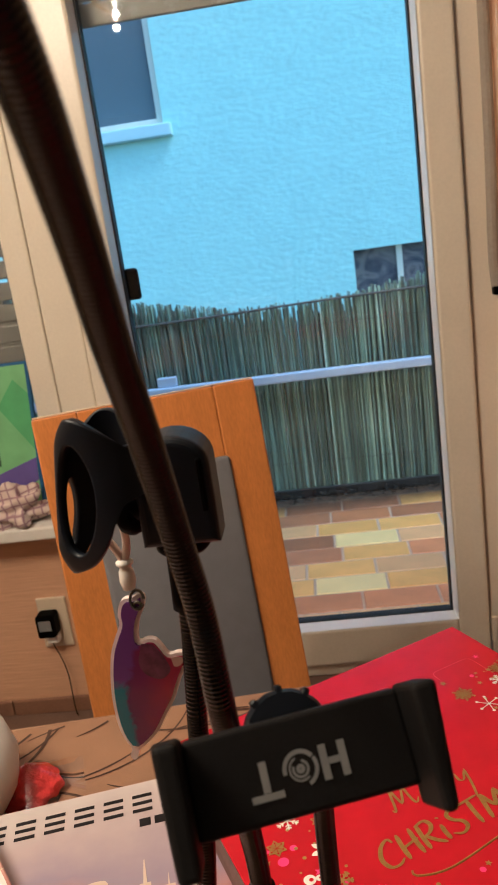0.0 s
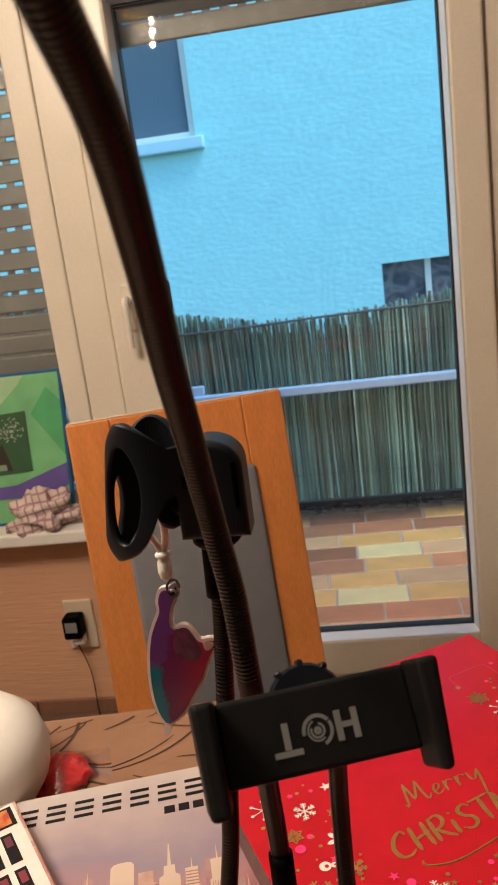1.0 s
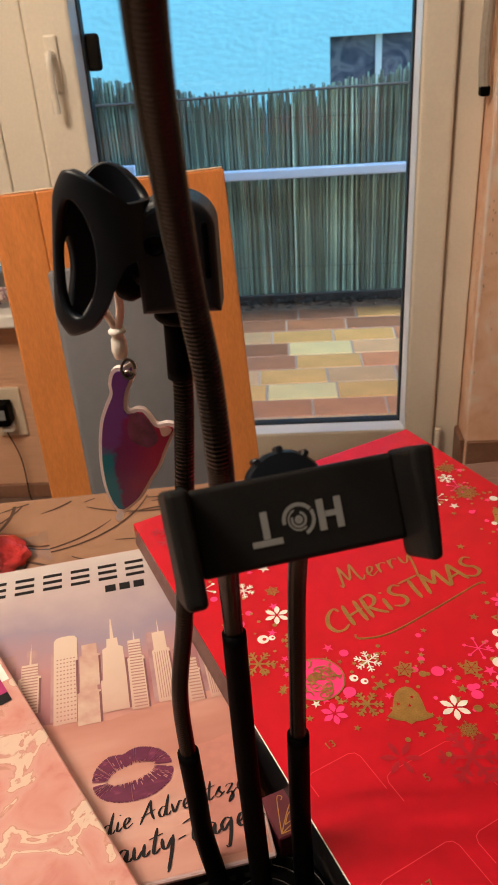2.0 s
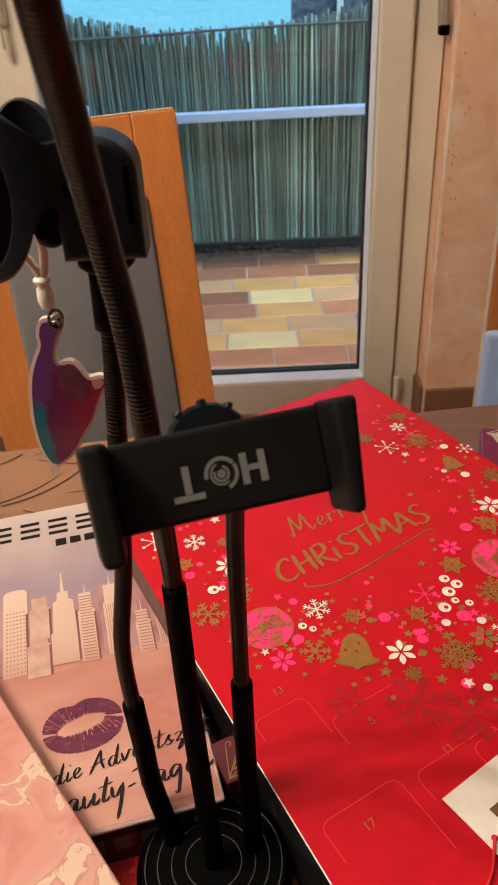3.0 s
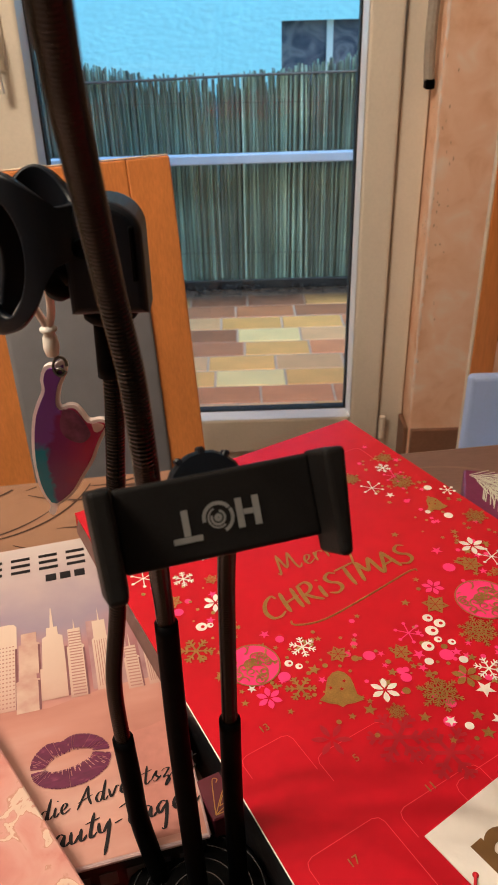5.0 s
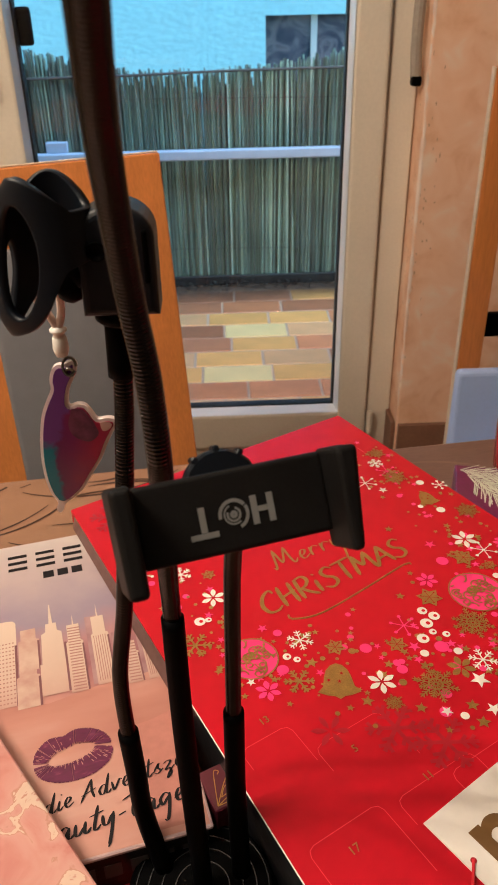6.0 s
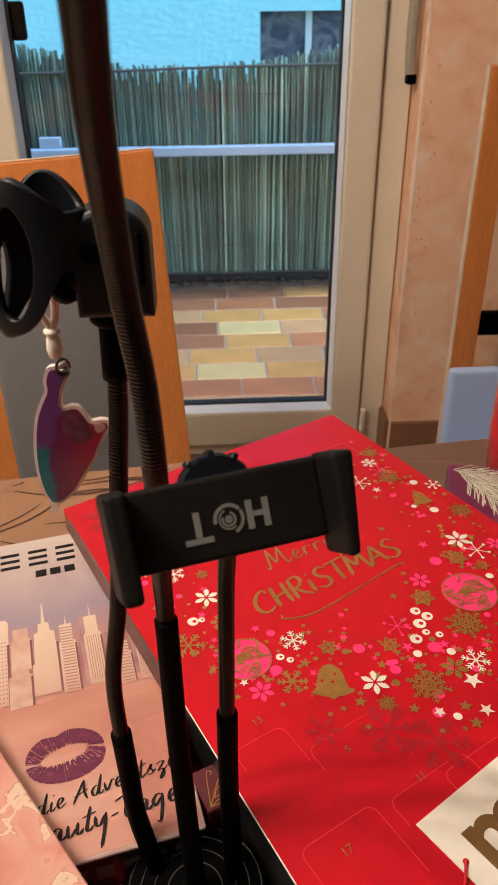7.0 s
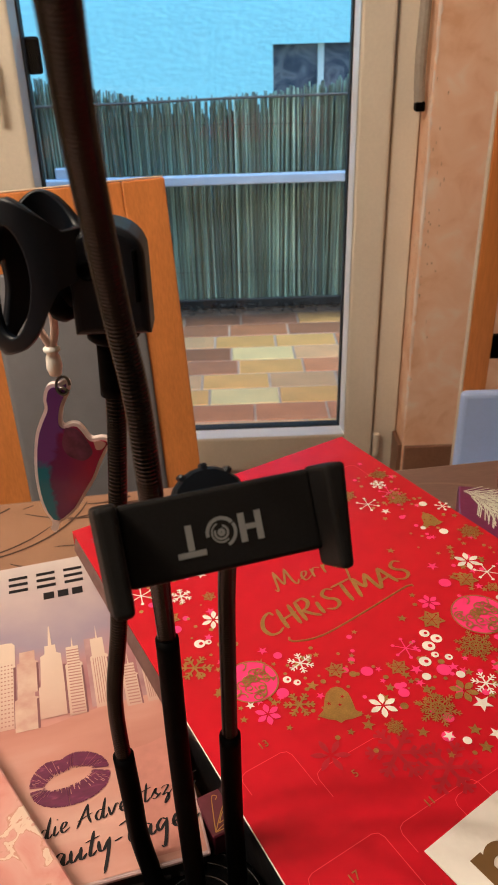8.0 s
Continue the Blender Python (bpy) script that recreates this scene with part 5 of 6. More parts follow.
kiss.matrix_basis = pose(-0.0862, -0.2685, Z1 + 0.0007, 0, 0, 2)
handwriting("die Adventszeit", SCRIPT, 0.0076, 0.0019, M_blackink, may, pose(-0.1105, -0.3120, Z1 + 0.0007, 0, 0, 7), "black brush script line", 1.0, 0.15)
handwriting("Beauty-Tagen", SCRIPT, 0.0092, 0.0026, M_blackink, may, pose(-0.1250, -0.3365, Z1 + 0.0007, 0, 0, 5), "black brush script line", 0.98, 0.15)

# ---- pink marbled calendar on top ----
PINK = Matrix.Translation((-0.250, -1.449, 0.0)) @ Matrix.Rotation(radians(37.3), 4, "Z")
pink = thing("marbled_calendar", PINK, "pink marbled advent calendar with makeup pictures", "advent calendar")
ZP = 0.790
part("box_body", box(-0.30, 0, -0.43, 0, ZM + 0.0006, ZP, 0.001, 1), M_pinkmarble, pink)


patch("cream_panel", [(-0.12, -0.155), (-0.003, -0.155), (-0.003, -0.003), (-0.12, -0.003)], M_whitecard, 0.0002, pink, ZP)
M_orangeink = ramped("orange_eyeshadow_print", [(0.4, (0.45, 0.06, 0.02)), (0.6, (0.62, 0.28, 0.06))], 90, 0.5, bump=0)
M_magenta = material("magenta_ink", (0.35, 0.02, 0.14), 0.5, bump=0)
patch("palette_frame", [(-0.042, -0.034), (-0.006, -0.034), (-0.006, -0.006), (-0.042, -0.006)], M_blackink, 0.0004, pink, ZP)
patch("palette_print", [(-0.038, -0.031), (-0.010, -0.031), (-0.010, -0.009), (-0.038, -0.009)], M_orangeink, 0.0006, pink, ZP)
for row in range(2):
    for k in range(3):
        x, y = -0.014 - 0.015 * k, -0.042 - 0.048 * row
        patch("pencil_print", [(x - 0.010, y - 0.040), (x, y - 0.040), (x, y), (x - 0.010, y)], M_blackink, 0.0004, pink, ZP)
        patch("pencil_tip", [(x - 0.008, y - 0.018), (x - 0.002, y - 0.018), (x - 0.002, y - 0.004), (x - 0.008, y - 0.004)], material("dark_shade_ink", (0.12 + 0.1 * row, 0.03, 0.05), 0.5, bump=0), 0.0006, pink, ZP)
patch("lip_gloss", [(-0.020, -0.168), (-0.009, -0.168), (-0.009, -0.132), (-0.020, -0.132)], M_magenta, 0.0006, pink, ZP)
patch("gloss_cap", [(-0.020, -0.178), (-0.009, -0.178), (-0.009, -0.168), (-0.020, -0.168)], M_blackink, 0.0006, pink, ZP)

# ---- plum calendar with pine and rose ----
PLUM = Matrix.Translation((0.334, -1.275, 0.0)) @ Matrix.Rotation(radians(-14), 4, "Z")
plum = thing("plum_calendar", PLUM, "plum coloured flat box with pine twig and rose print", "gift box")
part("box_body", box(0, 0.30, -0.28, 0, 0.7204, 0.7675, 0.002, 2), M_purple, plum)


def pine():
    bm = bmesh.new()
    r = random.Random(2)
    for stem in range(3):
        x, y, a = 0.006 + 0.008 * stem, -0.012 - 0.010 * stem, -0.15 - 0.40 * stem
        for k in range(26):
            px, py = x + 0.0028 * k * math.cos(a), y + 0.0028 * k * math.sin(a)
            for side in (-0.55, 0.55):
                b = a + side + r.uniform(-0.2, 0.2)
                stroke(bm, (px, py), (px + 0.026 * math.cos(b), py + 0.026 * math.sin(b)), 0.0011, 0.7678 + 0.00001 * (k + 30 * stem))
    for f in bm.faces:
        f.normal_update()
        if f.normal.z < 0:
            f.normal_flip()
    return bm


part("pine_print", pine(), M_pine, plum)
rb = bmesh.new()
for k, (x, y, q) in enumerate(((0.075, -0.045, 0.022), (0.095, -0.065, 0.026), (0.11, -0.035, 0.024), (0.085, -0.03, 0.018), (0.13, -0.055, 0.02))):
    disc(rb, x, y, q, 0.7681 + 0.0001 * k, 20)
part("rose_print", rb, M_rose, plum)

# ---- mug ----
mug = thing("red_mug", pose(0.441, -1.222, 0.7203), "shiny red ceramic mug with a white paper stick in it", "mug")
part("cup", lathe([(0, 0), (0.034, 0), (0.038, 0.004), (0.041, 0.06), (0.041, 0.120), (0.039, 0.158), (0.038, 0.163), (0.0355, 0.163), (0.036, 0.120), (0.036, 0.06), (0.034, 0.008), (0, 0.007)], 36), M_mug, mug, smooth=True)
stick = part("paper_stick", box(-0.010, 0.010, -0.001, 0.001, 0, 0.232, 0.0005, 1, pose(-0.012, 0, 0.0082, -3, 2)), M_whitecard, None, "white paper stick standing in the mug")
tagged(stick, "", "stick")
stick.matrix_world = mug.matrix_world.copy()

# ---- small gift box between the calendars ----
gift = thing("small_gift_box", pose(0.062, -1.668, 0.7203, 0, 0, 25), "small dark red box with fine gold ornament", "gift box")
part("carton", box(-0.018, 0.014, -0.024, 0.010, 0, 0.047, 0.001, 1), material("dark_wine_card", (0.085, 0.010, 0.022), 0.4, coat=0.2), gift)
orn = bmesh.new()


def gold_line(points, n):
    places = glide([(x, y, 0) for x, y in points], 0.001)
    for k, (p, q) in enumerate(zip(places, places[1:])):
        stroke(orn, (p.x, p.y), (q.x, q.y), 0.0007, 0.0473 + 0.00002 * n + 0.000001 * k)


gold_line([(-0.015, -0.021), (-0.011, -0.008), (-0.007, 0.004), (-0.005, 0.006), (-0.003, 0.004), (-0.005, 0.002)], 0)
gold_line([(-0.015, -0.021), (-0.005, -0.008), (0.004, 0.001), (0.007, 0.001), (0.007, -0.002), (0.005, -0.002)], 1)
gold_line([(-0.015, -0.021), (-0.004, -0.017), (0.010, -0.015)], 2)
gold_line([(-0.015, -0.021), (-0.003, -0.021), (0.011, -0.021)], 3)
gold_line([(-0.010, -0.016), (-0.004, -0.009), (0.005, -0.008), (0.001, -0.013), (-0.010, -0.016)], 4)
part("ornament", orn, M_gold, gift)

def napkin():
    """A folded cloth square, its top slightly wavy."""
    bm = box(-0.035, 0.035, -0.035, 0.035, 0.0, 0.004, 0.001, 2)
    bmesh.ops.subdivide_edges(bm, edges=[e for e in bm.edges if e.calc_length() > 0.03], cuts=7, use_grid_fill=True)
    for v in bm.verts:
        if v.co.z > 0.002:
            v.co.z += 0.0012 * noise.noise(v.co * 60)
    return bm


tagged(part("red_napkin", napkin(), M_redfabric, None, "folded red cloth napkin beside the stand's base"), "", "napkin").matrix_world = pose(-0.028, -1.754, 0.7203, 0, 0, 12)

# ---- white ring cushion and red parcel ----
ring = part("white_ring", lathe([(0.022, 0.052), (0.026, 0.030), (0.040, 0.008), (0.060, 0.0), (0.086, 0.010), (0.102, 0.034), (0.106, 0.056), (0.100, 0.080), (0.080, 0.099), (0.056, 0.104), (0.036, 0.094), (0.025, 0.075), (0.022, 0.052)], 44), M_whiteplastic, None, "smooth white ring shaped body on the table", True)
tagged(ring, "", "ring")
ring.matrix_world = pose(-0.356, -1.378, 0.7203)
parcel = thing("red_parcel", pose(-0.252, -1.345, 0.7203, 0, 0, 20), "red knitted goods in a clear plastic bag", "parcel")
part("knitwear", crumple(0.029, 0.026, 0.018, 7.0, 0.25, 4), M_redfabric, parcel, smooth=True)
film = bmesh.new()
grid = [[film.verts.new((-0.055 + 0.011 * i, -0.045 + 0.011 * j, 0.036 * math.exp(-((i - 5) ** 2 + (j - 4) ** 2) / 14) + 0.003 + 0.003 * noise.noise(Vector((i * 0.9, j * 0.9, 2))))) for j in range(9)] for i in range(11)]
for i in range(10):
    for j in range(8):
        film.faces.new((grid[i][j], grid[i + 1][j], grid[i + 1][j + 1], grid[i][j + 1]))
fb = part("bag_film", film, M_film, parcel, "clear plastic film", True)
fb.visible_shadow = False

# ---- the stand: base, three goosenecks, phone clamp, cup clamp ----
BASE = (0.046, -1.738)
stand = thing("gooseneck_stand", pose(0, 0, 0), "black desk stand with three flexible arms and a phone holder", "phone stand")
base = part("base", lathe([(0, 0.7203), (0.047, 0.7203), (0.050, 0.723), (0.050, 0.742), (0.046, 0.747), (0, 0.747)], 48, Matrix.Translation((*BASE, 0))), M_black, stand, smooth=False)
for k, rr in enumerate((0.018, 0.027, 0.036, 0.044)):
    part("ring_groove", lathe([(rr - 0.0007, 0.7468), (rr - 0.0004, 0.7478), (rr + 0.0004, 0.7478), (rr + 0.0007, 0.7468)], 48, Matrix.Translation((*BASE, 0))), material("satin_ring", (0.10, 0.10, 0.105), 0.25, metal=0.8), base)
R_ = 0.0047


def arm(points, sleeve_from, sleeve_to, owner, radius=R_):
    a = part("arm", tube(points, radius, 20, 0.00042, 0.00038), M_neck, owner, smooth=True)
    part("sleeve", tube(points[sleeve_from:sleeve_to], 0.0064, 16, 0.006), M_black, a, smooth=True)
    return a


arm([(0.072, -1.728, 0.745), (0.0705, -1.712, 0.80), (0.0705, -1.711, 0.84), (0.071, -1.711, 0.886), (0.072, -1.712, 0.94), (0.0735, -1.716, 1.00), (0.077, -1.735, 1.05), (0.082, -1.765, 1.072), (0.0825, -1.786, 1.088)], 0, 4, stand)
arm([(0.020, -1.722, 0.745), (0.0095, -1.711, 0.79), (0.008, -1.710, 0.83), (0.0065, -1.7095, 0.870), (0.007, -1.710, 0.92), (0.0155, -1.710, 0.978), (0.0235, -1.710, 1.058), (0.0273, -1.709, 1.10), (0.0283, -1.708, 1.13), (0.030, -1.706, 1.15)], 0, 4, stand)
long_arm = [(0.047, -1.738, 0.745), (0.045, -1.734, 0.80), (0.0415, -1.722, 0.885), (0.040, -1.712, 0.965), (0.0415, -1.727, 1.012), (0.0450, -1.752, 1.06), (0.0474, -1.772, 1.105), (0.0463, -1.774, 1.140), (0.0435, -1.779, 1.172), (0.0434, -1.796, 1.207), (0.0455, -1.820, 1.237), (0.0500, -1.850, 1.268), (0.0545, -1.884, 1.295), (0.053, -1.918, 1.325), (0.045, -1.94, 1.38), (0.03, -1.95, 1.46)]
arm(long_arm, 0, 4, stand, 0.0051)
part("collar", tube([(0.0277, -1.709, 1.110), (0.0280, -1.7085, 1.120), (0.0285, -1.708, 1.136)], 0.0064, 16, 0.004), M_black, stand, smooth=True)

# phone clamp
CLAMP = pose(0.0785, -1.806, 1.099, -33, 0, 0) @ pose(0, 0, 0, 0, 0, 12) @ pose(0, 0, 0, 0, -9, 0)
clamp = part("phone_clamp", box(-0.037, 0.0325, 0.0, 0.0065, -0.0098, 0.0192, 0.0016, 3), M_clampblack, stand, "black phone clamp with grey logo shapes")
clamp.matrix_basis = CLAMP


def jaw(x, w, z0, z1, lean):
    """A jaw that stands out to the front, thinner at its tip, its outer side leaning."""
    bm = box(x, x + w, -0.0155, 0.0065, z0, z1, 0.0020, 3)
    for v in bm.verts:
        share, tip = (v.co.z - z0) / (z1 - z0), max(0.0, -v.co.y) / 0.0155
        if (v.co.x - x - w / 2) * lean > 0:
            v.co.x += lean * share - math.copysign(0.0012, lean) * tip
        else:
            v.co.x += math.copysign(0.0012, lean) * tip
    return bm


part("jaw", jaw(-0.0455, 0.0090, -0.0165, 0.0205, -0.0008), M_clampblack, clamp)
part("jaw", jaw(0.0318, 0.0068, -0.0165, 0.0200, 0.0036), M_clampblack, clamp)
part("ball_joint", lathe([(0, -0.006), (0.007, -0.005), (0.0105, 0), (0.0105, 0.006), (0.008, 0.010), (0, 0.011)], 24, pose(-0.002, 0.013, 0.006, -90)), M_black, clamp, smooth=True)
knob = lathe([(0, 0), (0.0135, 0), (0.0145, 0.002), (0.0145, 0.008), (0.0125, 0.010), (0, 0.010)], 20, pose(-0.003, 0.0095, 0.0125, -90))
for k in range(10):
    a = 2 * math.pi * k / 10
    part("grip_tooth", box(-0.0012, 0.0012, -0.004, 0.004, 0.013, 0.0158, 0.0006, 1, pose(-0.003, 0.0135, 0.0125) @ pose(0, 0, 0, 0, math.degrees(a), 0)), M_navy, clamp)
part("knob", knob, M_navy, clamp)
logo = bmesh.new()
for x0, x1, z0, z1 in ((-0.0193, -0.0093, -0.0031, -0.0011), (-0.0154, -0.0131, -0.0009, 0.0080), (0.0035, 0.0058, -0.0016, 0.0086), (0.0059, 0.0094, 0.0026, 0.0045), (0.0095, 0.0118, -0.0016, 0.0086)):
    logo = box(x0, x1, -0.0004, -0.0001, z0, z1, bm=logo)
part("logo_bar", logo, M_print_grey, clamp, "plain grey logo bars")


def ring_piece(r0, r1, a0, a1):
    """A flat piece of a ring on the clamp's face."""
    bm, last = bmesh.new(), None
    n = 30
    for k in range(n + 1):
        a = a0 + (a1 - a0) * k / n
        pair = [bm.verts.new((-0.0030 + r * math.cos(a), -0.0003, 0.0034 + r * math.sin(a))) for r in (r0, r1)]
        if last:
            bm.faces.new((last[0], last[1], pair[1], pair[0]))
        last = pair
    return bm


for r0, r1, a0, a1 in ((0.0002, 0.0014, 0.0, 6.28), (0.0019, 0.0027, -3.6, 1.3), (0.0031, 0.0037, 1.9, 5.4), (0.0043, 0.0056, 0.6, 3.3), (0.0044, 0.0056, -1.2, 0.5)):
    part("logo_ring", ring_piece(r0, r1, a0, a1), M_print_grey, clamp)

# cup clamp (microphone holder)
def clamp_block():
    """An upright block with an arched top and softened edges."""
    w, low, high, n = 0.0158, 0.0, 0.0455, 18
    outline = [(-w, low), (w, low)] + [(w * math.cos(math.pi * k / n), high - w * 0.82 + w * 0.82 * math.sin(math.pi * k / n)) for k in range(n + 1)]
    bm = slab(outline, -0.010, 0.012, m=Matrix.Rotation(radians(90), 4, "X"))
    rim_edges = [e for e in bm.edges if len({round(v.co.y, 5) for v in e.verts}) == 1]
    bmesh.ops.bevel(bm, geom=rim_edges, offset=0.0034, segments=4, affect="EDGES", profile=0.5)
    bmesh.ops.transform(bm, matrix=pose(0.0318, -1.708, 1.1418), verts=bm.verts)
    return bm


block = part("clamp_block", clamp_block(), M_navy, stand, "blue black clamp block with an arched top")
part("side_slot", box(0.0425, 0.0450, -1.7210, -1.7180, 1.1560, 1.1780, 0.0009, 2), M_black, block)
part("screw", lathe([(0, 0), (0.0040, 0), (0.0042, 0.0006), (0.0034, 0.0012), (0.0030, 0.0002), (0, 0.0002)], 24, pose(0.0245, -1.7205, 1.1700, 90)), M_black, block, smooth=True)
part("block_foot", lathe([(0, 0), (0.0095, 0), (0.0115, 0.002), (0.0115, 0.007), (0, 0.007)], 24, pose(0.030, -1.707, 1.1355)), M_black, stand, smooth=True)


def cup():
    """A flaring sleeve with a saddle-shaped rim and a tall oval window in its side."""
    seg, rows, th = 150, 60, 0.0034
    holes = ((4.0, 0.49, 0.47, 0.37), (2.78, 0.22, 0.36, 0.26))

    def place(a, t, inward):
        c, s = math.cos(a), math.sin(a)
        top = 1.1862 + 0.0130 * max(0.0, math.cos(a - 3.85)) + 0.0125 * max(0.0, math.cos(a - 1.55)) ** 2
        low = 1.1620 - 0.0260 * max(0.0, math.cos(a - 3.65)) ** 1.3 - 0.010 * max(0.0, math.cos(a - 2.35)) ** 2 + 0.005 * max(0.0, c)
        rx = 0.0152 + 0.0018 * max(0.0, c) + (0.0022 + 0.0105 * (1 - t) ** 0.8) * max(0.0, -c) ** 1.2 - inward
        round_off = (0.0030 * max(0.0, (t - 0.84) / 0.16) ** 2 + 0.0050 * max(0.0, (0.20 - t) / 0.20) ** 2) * max(0.0, -c)
        rx -= round_off
        ry = 0.0105 + 0.0025 * (1 - t) - inward
        return (0.0065 + rx * c, -1.7145 + ry * s, low + (top - low) * t)

    def inside(a, t):
        return next((h for h in holes if ((a - h[0]) / h[1]) ** 2 + ((t - h[2]) / h[3]) ** 2 < 1), None)

    cells = [(i, k) for i in range(rows) for k in range(seg) if not inside(2 * math.pi * (k + 0.5) / seg, (i + 0.5) / rows)]
    use = {}
    for i, k in cells:
        for p in ((i, k), (i, (k + 1) % seg), (i + 1, (k + 1) % seg), (i + 1, k)):
            use[p] = use.get(p, 0) + 1
    bm = bmesh.new()
    outer, inner = {}, {}
    for (i, k), n in use.items():
        a, t = 2 * math.pi * k / seg, i / rows
        if n < 4 and 0 < i < rows:
            h = min(holes, key=lambda q: abs(a - q[0]))
            d = math.hypot((a - h[0]) / h[1], (t - h[2]) / h[3])
            a, t = h[0] + (a - h[0]) / d, h[2] + (t - h[2]) / d
        outer[i, k], inner[i, k] = bm.verts.new(place(a, t, 0)), bm.verts.new(place(a, t, th))
    for i, k in cells:
        q = (k + 1) % seg
        loop = ((i, k), (i, q), (i + 1, q), (i + 1, k))
        bm.faces.new([outer[p] for p in loop])
        bm.faces.new([inner[p] for p in loop[::-1]])
    done = set(cells)
    for i, k in cells:
        q = (k + 1) % seg
        for other, p1, p2 in (((i - 1, k), (i, k), (i, q)), ((i + 1, k), (i + 1, q), (i + 1, k)), ((i, (k - 1) % seg), (i + 1, k), (i, k)), ((i, q), (i, q), (i + 1, q))):
            if other not in done:
                bm.faces.new((outer[p1], outer[p2], inner[p2], inner[p1]))
    bmesh.ops.recalc_face_normals(bm, faces=bm.faces)
    return bm


part("cup_clamp", cup(), M_navy, stand, "open black microphone clamp with an oval side window", True)
part("pivot", tube([(0.012, -1.714, 1.158), (0.022, -1.711, 1.164)], 0.006, 16, 0.004), M_black, stand, smooth=True)
part("hook", lathe([(0, -0.009), (0.004, -0.0085), (0.0068, -0.005), (0.0072, 0), (0.006, 0.005), (0, 0.007)], 24, pose(0.011, -1.705, 1.153, 0, 25)), M_black, stand, smooth=True)

# ---- charm on a white cord ----
charm = thing("resin_charm", pose(-0.002, -1.685, 1.101), "glossy purple and teal resin charm with a pale rim", "charm")


def charm_outline(grow):
    pts = [(-0.007, 0.002), (-0.0042, 0.0042), (-0.0005, 0.0044), (0.003, 0.0061), (0.0051, 0.0042), (0.004, -0.0008), (0.0005, -0.0076), (-0.0013, -0.0141), (-0.0012, -0.0182), (0.0024, -0.0171), (0.0063, -0.0178), (0.009, -0.0215), (0.0116, -0.0259), (0.0161, -0.0254), (0.0197, -0.0263), (0.0208, -0.0293), (0.0186, -0.0332), (0.015, -0.0399), (0.011, -0.0489), (0.0052, -0.058), (-0.0006, -0.0671), (-0.0068, -0.0731), (-0.0111, -0.0761), (-0.0127, -0.0801), (-0.0146, -0.0818), (-0.0163, -0.0796), (-0.015, -0.0753), (-0.0177, -0.069), (-0.0194, -0.0596), (-0.0195, -0.0469), (-0.018, -0.034), (-0.0156, -0.0231), (-0.0124, -0.0154), (-0.009, -0.0086), (-0.0088, -0.0033)]
    loop = [Vector((x, z, 0)) for x, z in pts]
    out = []
    n = len(loop)
    for i in range(n):
        a, b, c, d = loop[i - 1], loop[i], loop[(i + 1) % n], loop[(i + 2) % n]
        for s in range(4):
            t = s / 4
            out.append(0.5 * (2 * b + (c - a) * t + (2 * a - 5 * b + 4 * c - d) * t * t + (3 * b - a - 3 * c + d) * t ** 3))
    res = []
    n = len(out)
    for i in range(n):
        d = (out[(i + 1) % n] - out[i - 1]).normalized()
        nrm = Vector((-d.y, d.x, 0))
        res.append((out[i].x + grow * nrm.x, out[i].y + grow * nrm.y))
    return res


rim = slab(charm_outline(0.0), -0.0015, 0.0015, m=FLAT)
part("rim", rim, material("milky_resin", (0.84, 0.72, 0.70), 0.3, coat=0.4, bump=0), charm, "pale translucent rim")
inner = [q for q in charm_outline(-0.0017) if q[1] > -0.0745]


def charm_material():
    """Magenta resin that turns violet and, further down, teal along one side, with wavering borders."""
    m = banded("magenta_resin", [(0.30, (0.09, 0.014, 0.10)), (0.55, (0.15, 0.012, 0.085)), (0.80, (0.27, 0.010, 0.045))], "X", -0.022, 0.024, 0.30)
    n, l = m.node_tree.nodes, m.node_tree.links
    b = n["Principled BSDF"]
    co, xyz, grain = n.new("ShaderNodeTexCoord"), n.new("ShaderNodeSeparateXYZ"), n.new("ShaderNodeTexNoise")
    grain.inputs["Scale"].default_value, grain.inputs["Detail"].default_value, grain.inputs["Distortion"].default_value = 130, 4, 0.8
    l.new(co.outputs["Object"], xyz.inputs[0])
    l.new(co.outputs["Object"], grain.inputs["Vector"])

    def sum_of(operation, first, second, third=None):
        q = n.new("ShaderNodeMath")
        q.operation = operation
        for k, v in enumerate((first, second, third)):
            if isinstance(v, (int, float)):
                q.inputs[k].default_value = v
            elif v is not None:
                l.new(v, q.inputs[k])
        return q.outputs[0]

    def step(value, low, high):
        r = n.new("ShaderNodeMapRange")
        r.interpolation_type = "SMOOTHSTEP"
        r.inputs["From Min"].default_value, r.inputs["From Max"].default_value = low, high
        l.new(value, r.inputs["Value"])
        return r.outputs[0]

    waver = sum_of("MULTIPLY_ADD", grain.outputs["Fac"], 0.010, -0.005)
    across = sum_of("ADD", sum_of("MULTIPLY_ADD", sum_of("MAXIMUM", xyz.outputs["Z"], -0.045), -0.35, xyz.outputs["X"]), waver)
    along = sum_of("ADD", xyz.outputs["Z"], waver)
    side, teal = n.new("ShaderNodeMix"), n.new("ShaderNodeMix")
    side.data_type = teal.data_type = "RGBA"
    teal.inputs[6].default_value, teal.inputs[7].default_value = (0.02, 0.17, 0.25, 1), (0.14, 0.04, 0.22, 1)
    l.new(step(along, -0.042, -0.036), teal.inputs[0])
    l.new(step(across, 0.0025, 0.0055), side.inputs[0])
    l.new(teal.outputs[2], side.inputs[6])
    l.new(b.inputs["Base Color"].links[0].from_socket, side.inputs[7])
    l.new(side.outputs[2], b.inputs["Base Color"])
    return m


face = part("purple_face", slab(inner, 0.0016, 0.0024, m=FLAT), charm_material(), charm)


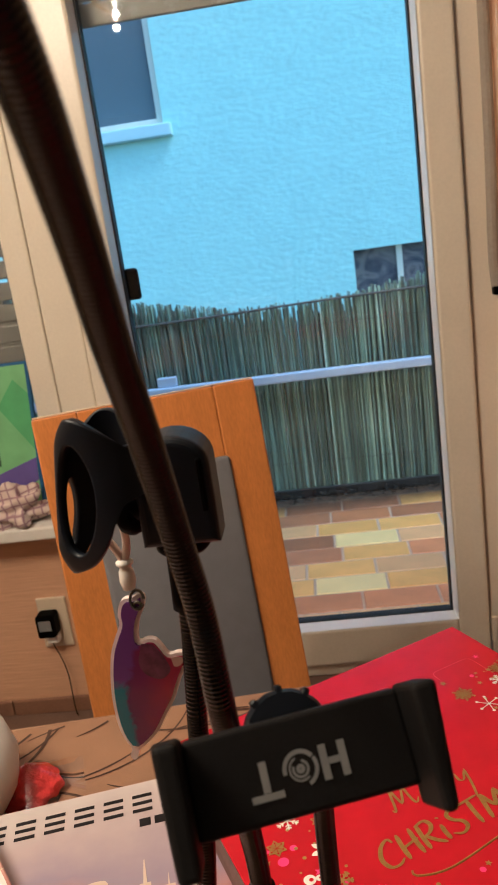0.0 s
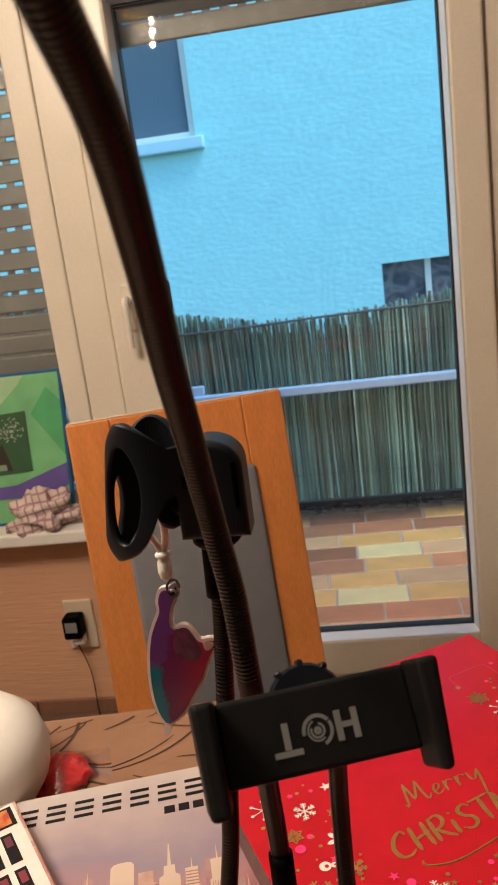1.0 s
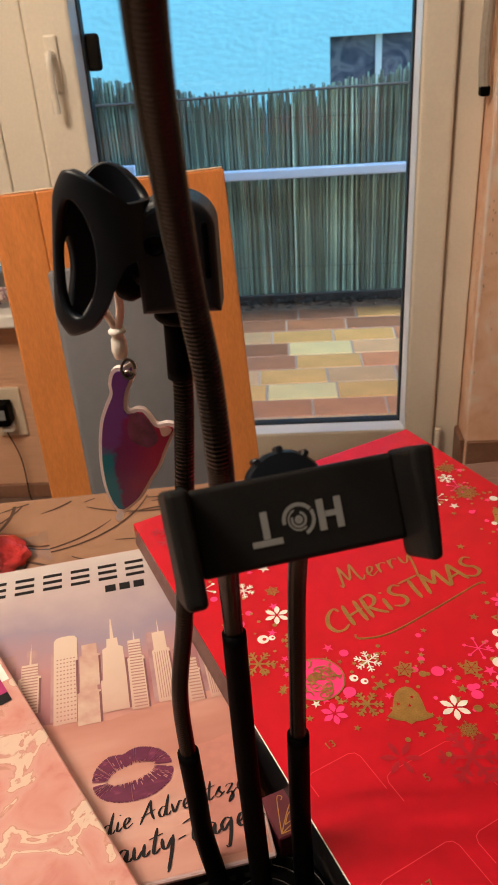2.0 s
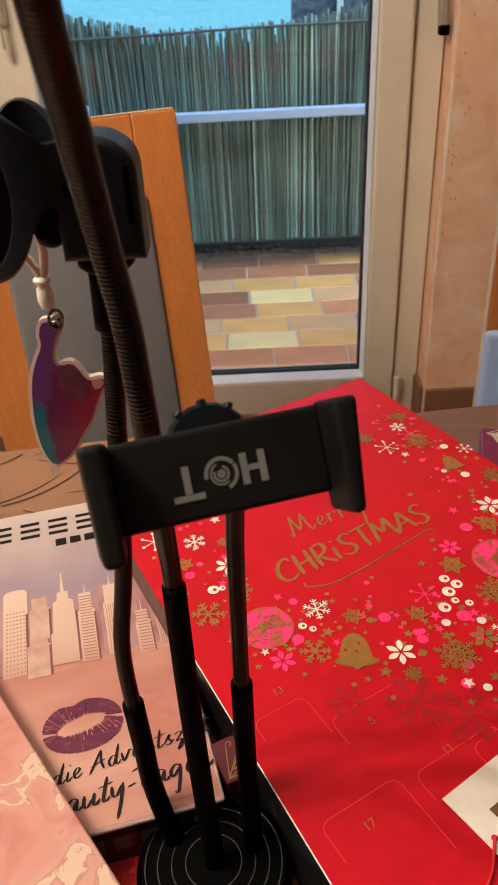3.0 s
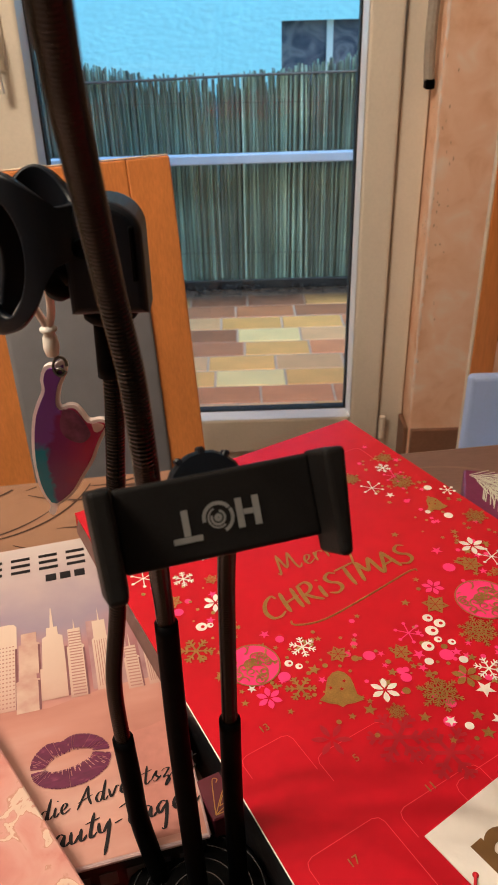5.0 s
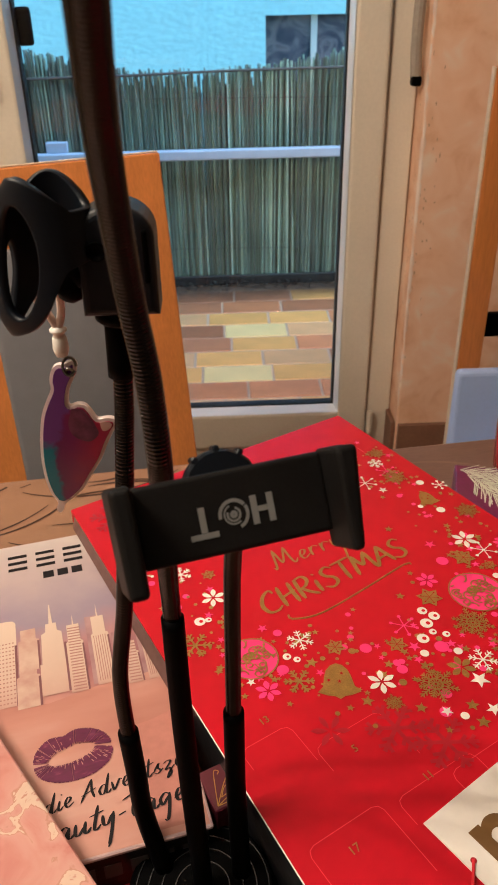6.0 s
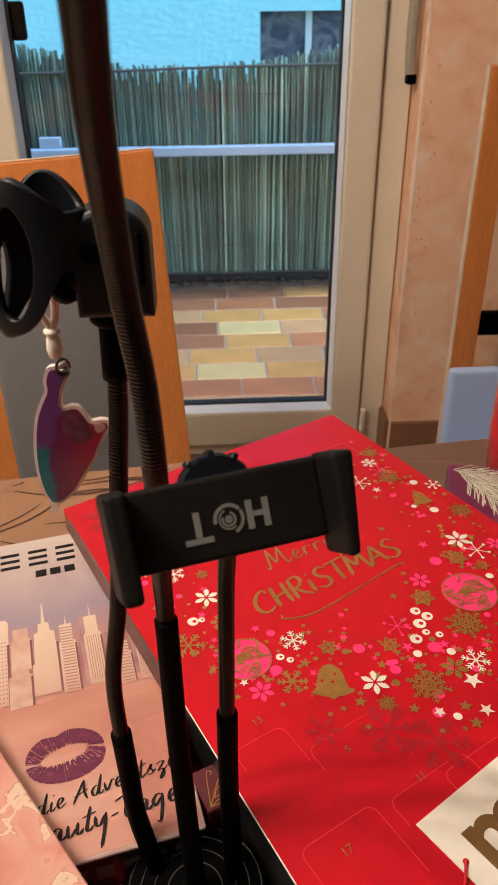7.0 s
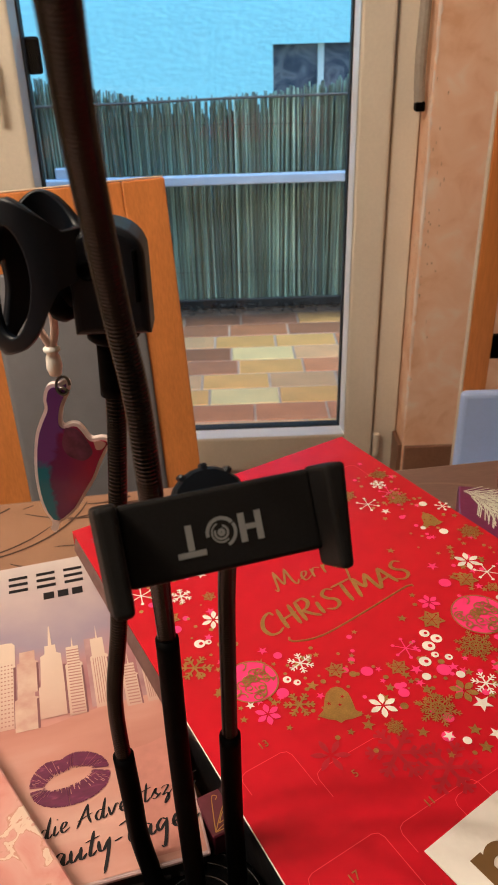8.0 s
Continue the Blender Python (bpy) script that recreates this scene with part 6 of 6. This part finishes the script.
def resin_patch(name, points, lift, mat):
    loop = glide([(x, z, 0) for x, z in (*points, points[0])], 0.0012)[:-1]
    part(name, slab([(p.x, p.y) for p in loop], 0.0022, 0.0024 + lift / 3, m=FLAT), mat, face)


resin_patch("mauve_swirl", [(-0.0003, -0.0190), (0.0048, -0.0197), (0.0080, -0.0240), (0.0103, -0.0288), (0.0112, -0.0340), (0.0060, -0.0380), (-0.0010, -0.0345), (-0.0030, -0.0280)], 0.0003, material("dusky_mauve_resin", (0.13, 0.035, 0.075), 0.12, vary=0.45, scale=260, coat=0.8, bump=0))
resin_patch("pale_tip", [(0.0125, -0.0275), (0.0160, -0.0270), (0.0185, -0.0285), (0.0165, -0.0315), (0.0135, -0.0320)], 0.0003, material("pale_pink_resin", (0.50, 0.30, 0.26), 0.2, coat=0.5, bump=0))
part("eyelet", lathe([(0.0010, 0), (0.0024, 0), (0.0026, 0.0006), (0.0018, 0.0012), (0.0010, 0.0008)], 20, pose(0.0016, -0.0026, 0.0012, 90)), material("bright_steel", (0.45, 0.43, 0.40), 0.2, metal=1.0), charm, smooth=True)


part("split_ring", tube([(0.0032 * math.cos(a) + 0.002, 0.0032 * math.sin(a) * 0.5 - 0.003, 0.004 + 0.0040 * math.sin(a)) for a in (k * 0.5236 for k in range(12))], 0.0007, 6, 0.001), material("dark_steel", (0.20, 0.19, 0.18), 0.25, metal=1.0), charm)
part("bead", lathe([(0, 0.008), (0.0028, 0.009), (0.0038, 0.013), (0.0034, 0.018), (0.0024, 0.020), (0.0040, 0.0215), (0.0040, 0.0225), (0.0022, 0.024), (0, 0.024)], 18, pose(-0.001, -0.001, 0)), M_whiteplastic, charm, smooth=True)
M_cordw = material("pinkish_white_cord", (0.74, 0.62, 0.56), 0.7)
part("cord", tube([(-0.001, -0.001, 0.022), (-0.004, -0.003, 0.031), (-0.0075, -0.008, 0.042), (-0.004, -0.016, 0.055)], 0.0019, 8, 0.002), M_cordw, charm, smooth=True)
part("cord", tube([(-0.001, -0.001, 0.022), (0.002, -0.003, 0.031), (0.0035, -0.008, 0.042), (0.004, -0.016, 0.050)], 0.0019, 8, 0.002), M_cordw, charm, smooth=True)

# ---- ceiling lamp behind the camera ----
clamp_lamp = thing("ceiling_lamp", pose(*LAMP), "brass ceiling lamp with several small glowing bulbs", "lamp")
part("rose", lathe([(0, -0.03), (0.05, -0.025), (0.06, -0.004), (0.06, -0.0005), (0, -0.0005)], 24), M_gold, clamp_lamp)
for k in range(5):
    a = 2 * math.pi * k / 5 + 0.4
    c, s = math.cos(a), math.sin(a)
    part("lamp_arm", tube([(0.01 * c, 0.01 * s, -0.026), (0.03 * c, 0.03 * s, -0.12), (0.10 * c, 0.10 * s, -0.195), (0.20 * c, 0.20 * s, -0.22)], 0.006, 8, 0.02), M_gold, clamp_lamp)
    part("bulb", lathe([(0, -0.024), (0.007, -0.021), (0.011, -0.010), (0.010, 0.004), (0, 0.01)], 16, pose(0.20 * c, 0.20 * s, -0.235)), glowing("warm_bulb", (1.0, 0.72, 0.42), 40), clamp_lamp, smooth=True)

# ---- frosted snowflake stickers along the top of the pane ----
M_frost = bpy.data.materials.new("frosted_sticker_film")
M_frost.use_nodes = True
frost_n, frost_l = M_frost.node_tree.nodes, M_frost.node_tree.links
frost_mix, frost_clear = frost_n.new("ShaderNodeMixShader"), frost_n.new("ShaderNodeBsdfTransparent")
frost_n["Principled BSDF"].inputs["Base Color"].default_value = (0.52, 0.54, 0.52, 1)
frost_n["Principled BSDF"].inputs["Roughness"].default_value = 0.7
frost_mix.inputs[0].default_value = 0.42
frost_l.new(frost_clear.outputs[0], frost_mix.inputs[1])
frost_l.new(frost_n["Principled BSDF"].outputs[0], frost_mix.inputs[2])
frost_l.new(frost_mix.outputs[0], frost_n["Material Output"].inputs["Surface"])
frost_rng = random.Random(23)
for x, z, size in ((-0.30, 1.805, 0.020), (-0.275, 1.828, 0.016), (-0.245, 1.803, 0.013), (-0.20, 1.826, 0.015), (-0.155, 1.800, 0.019), (-0.10, 1.827, 0.014), (-0.045, 1.803, 0.016), (0.005, 1.806, 0.016), (0.06, 1.828, 0.013), (0.115, 1.805, 0.015), (0.16, 1.828, 0.016), (0.215, 1.806, 0.019)):
    flake = bmesh.new()
    snowflake(flake, 0, 0, size, 0, frost_rng.uniform(0, 1), 0.0022)
    sticker = tagged(part("snowflake_sticker", flake, M_frost, None, "faint frosted snowflake sticker on the glass"), "", "sticker", "snowflake stickers")
    sticker.matrix_world = pose(x, -0.0032, z - 0.030, 90)
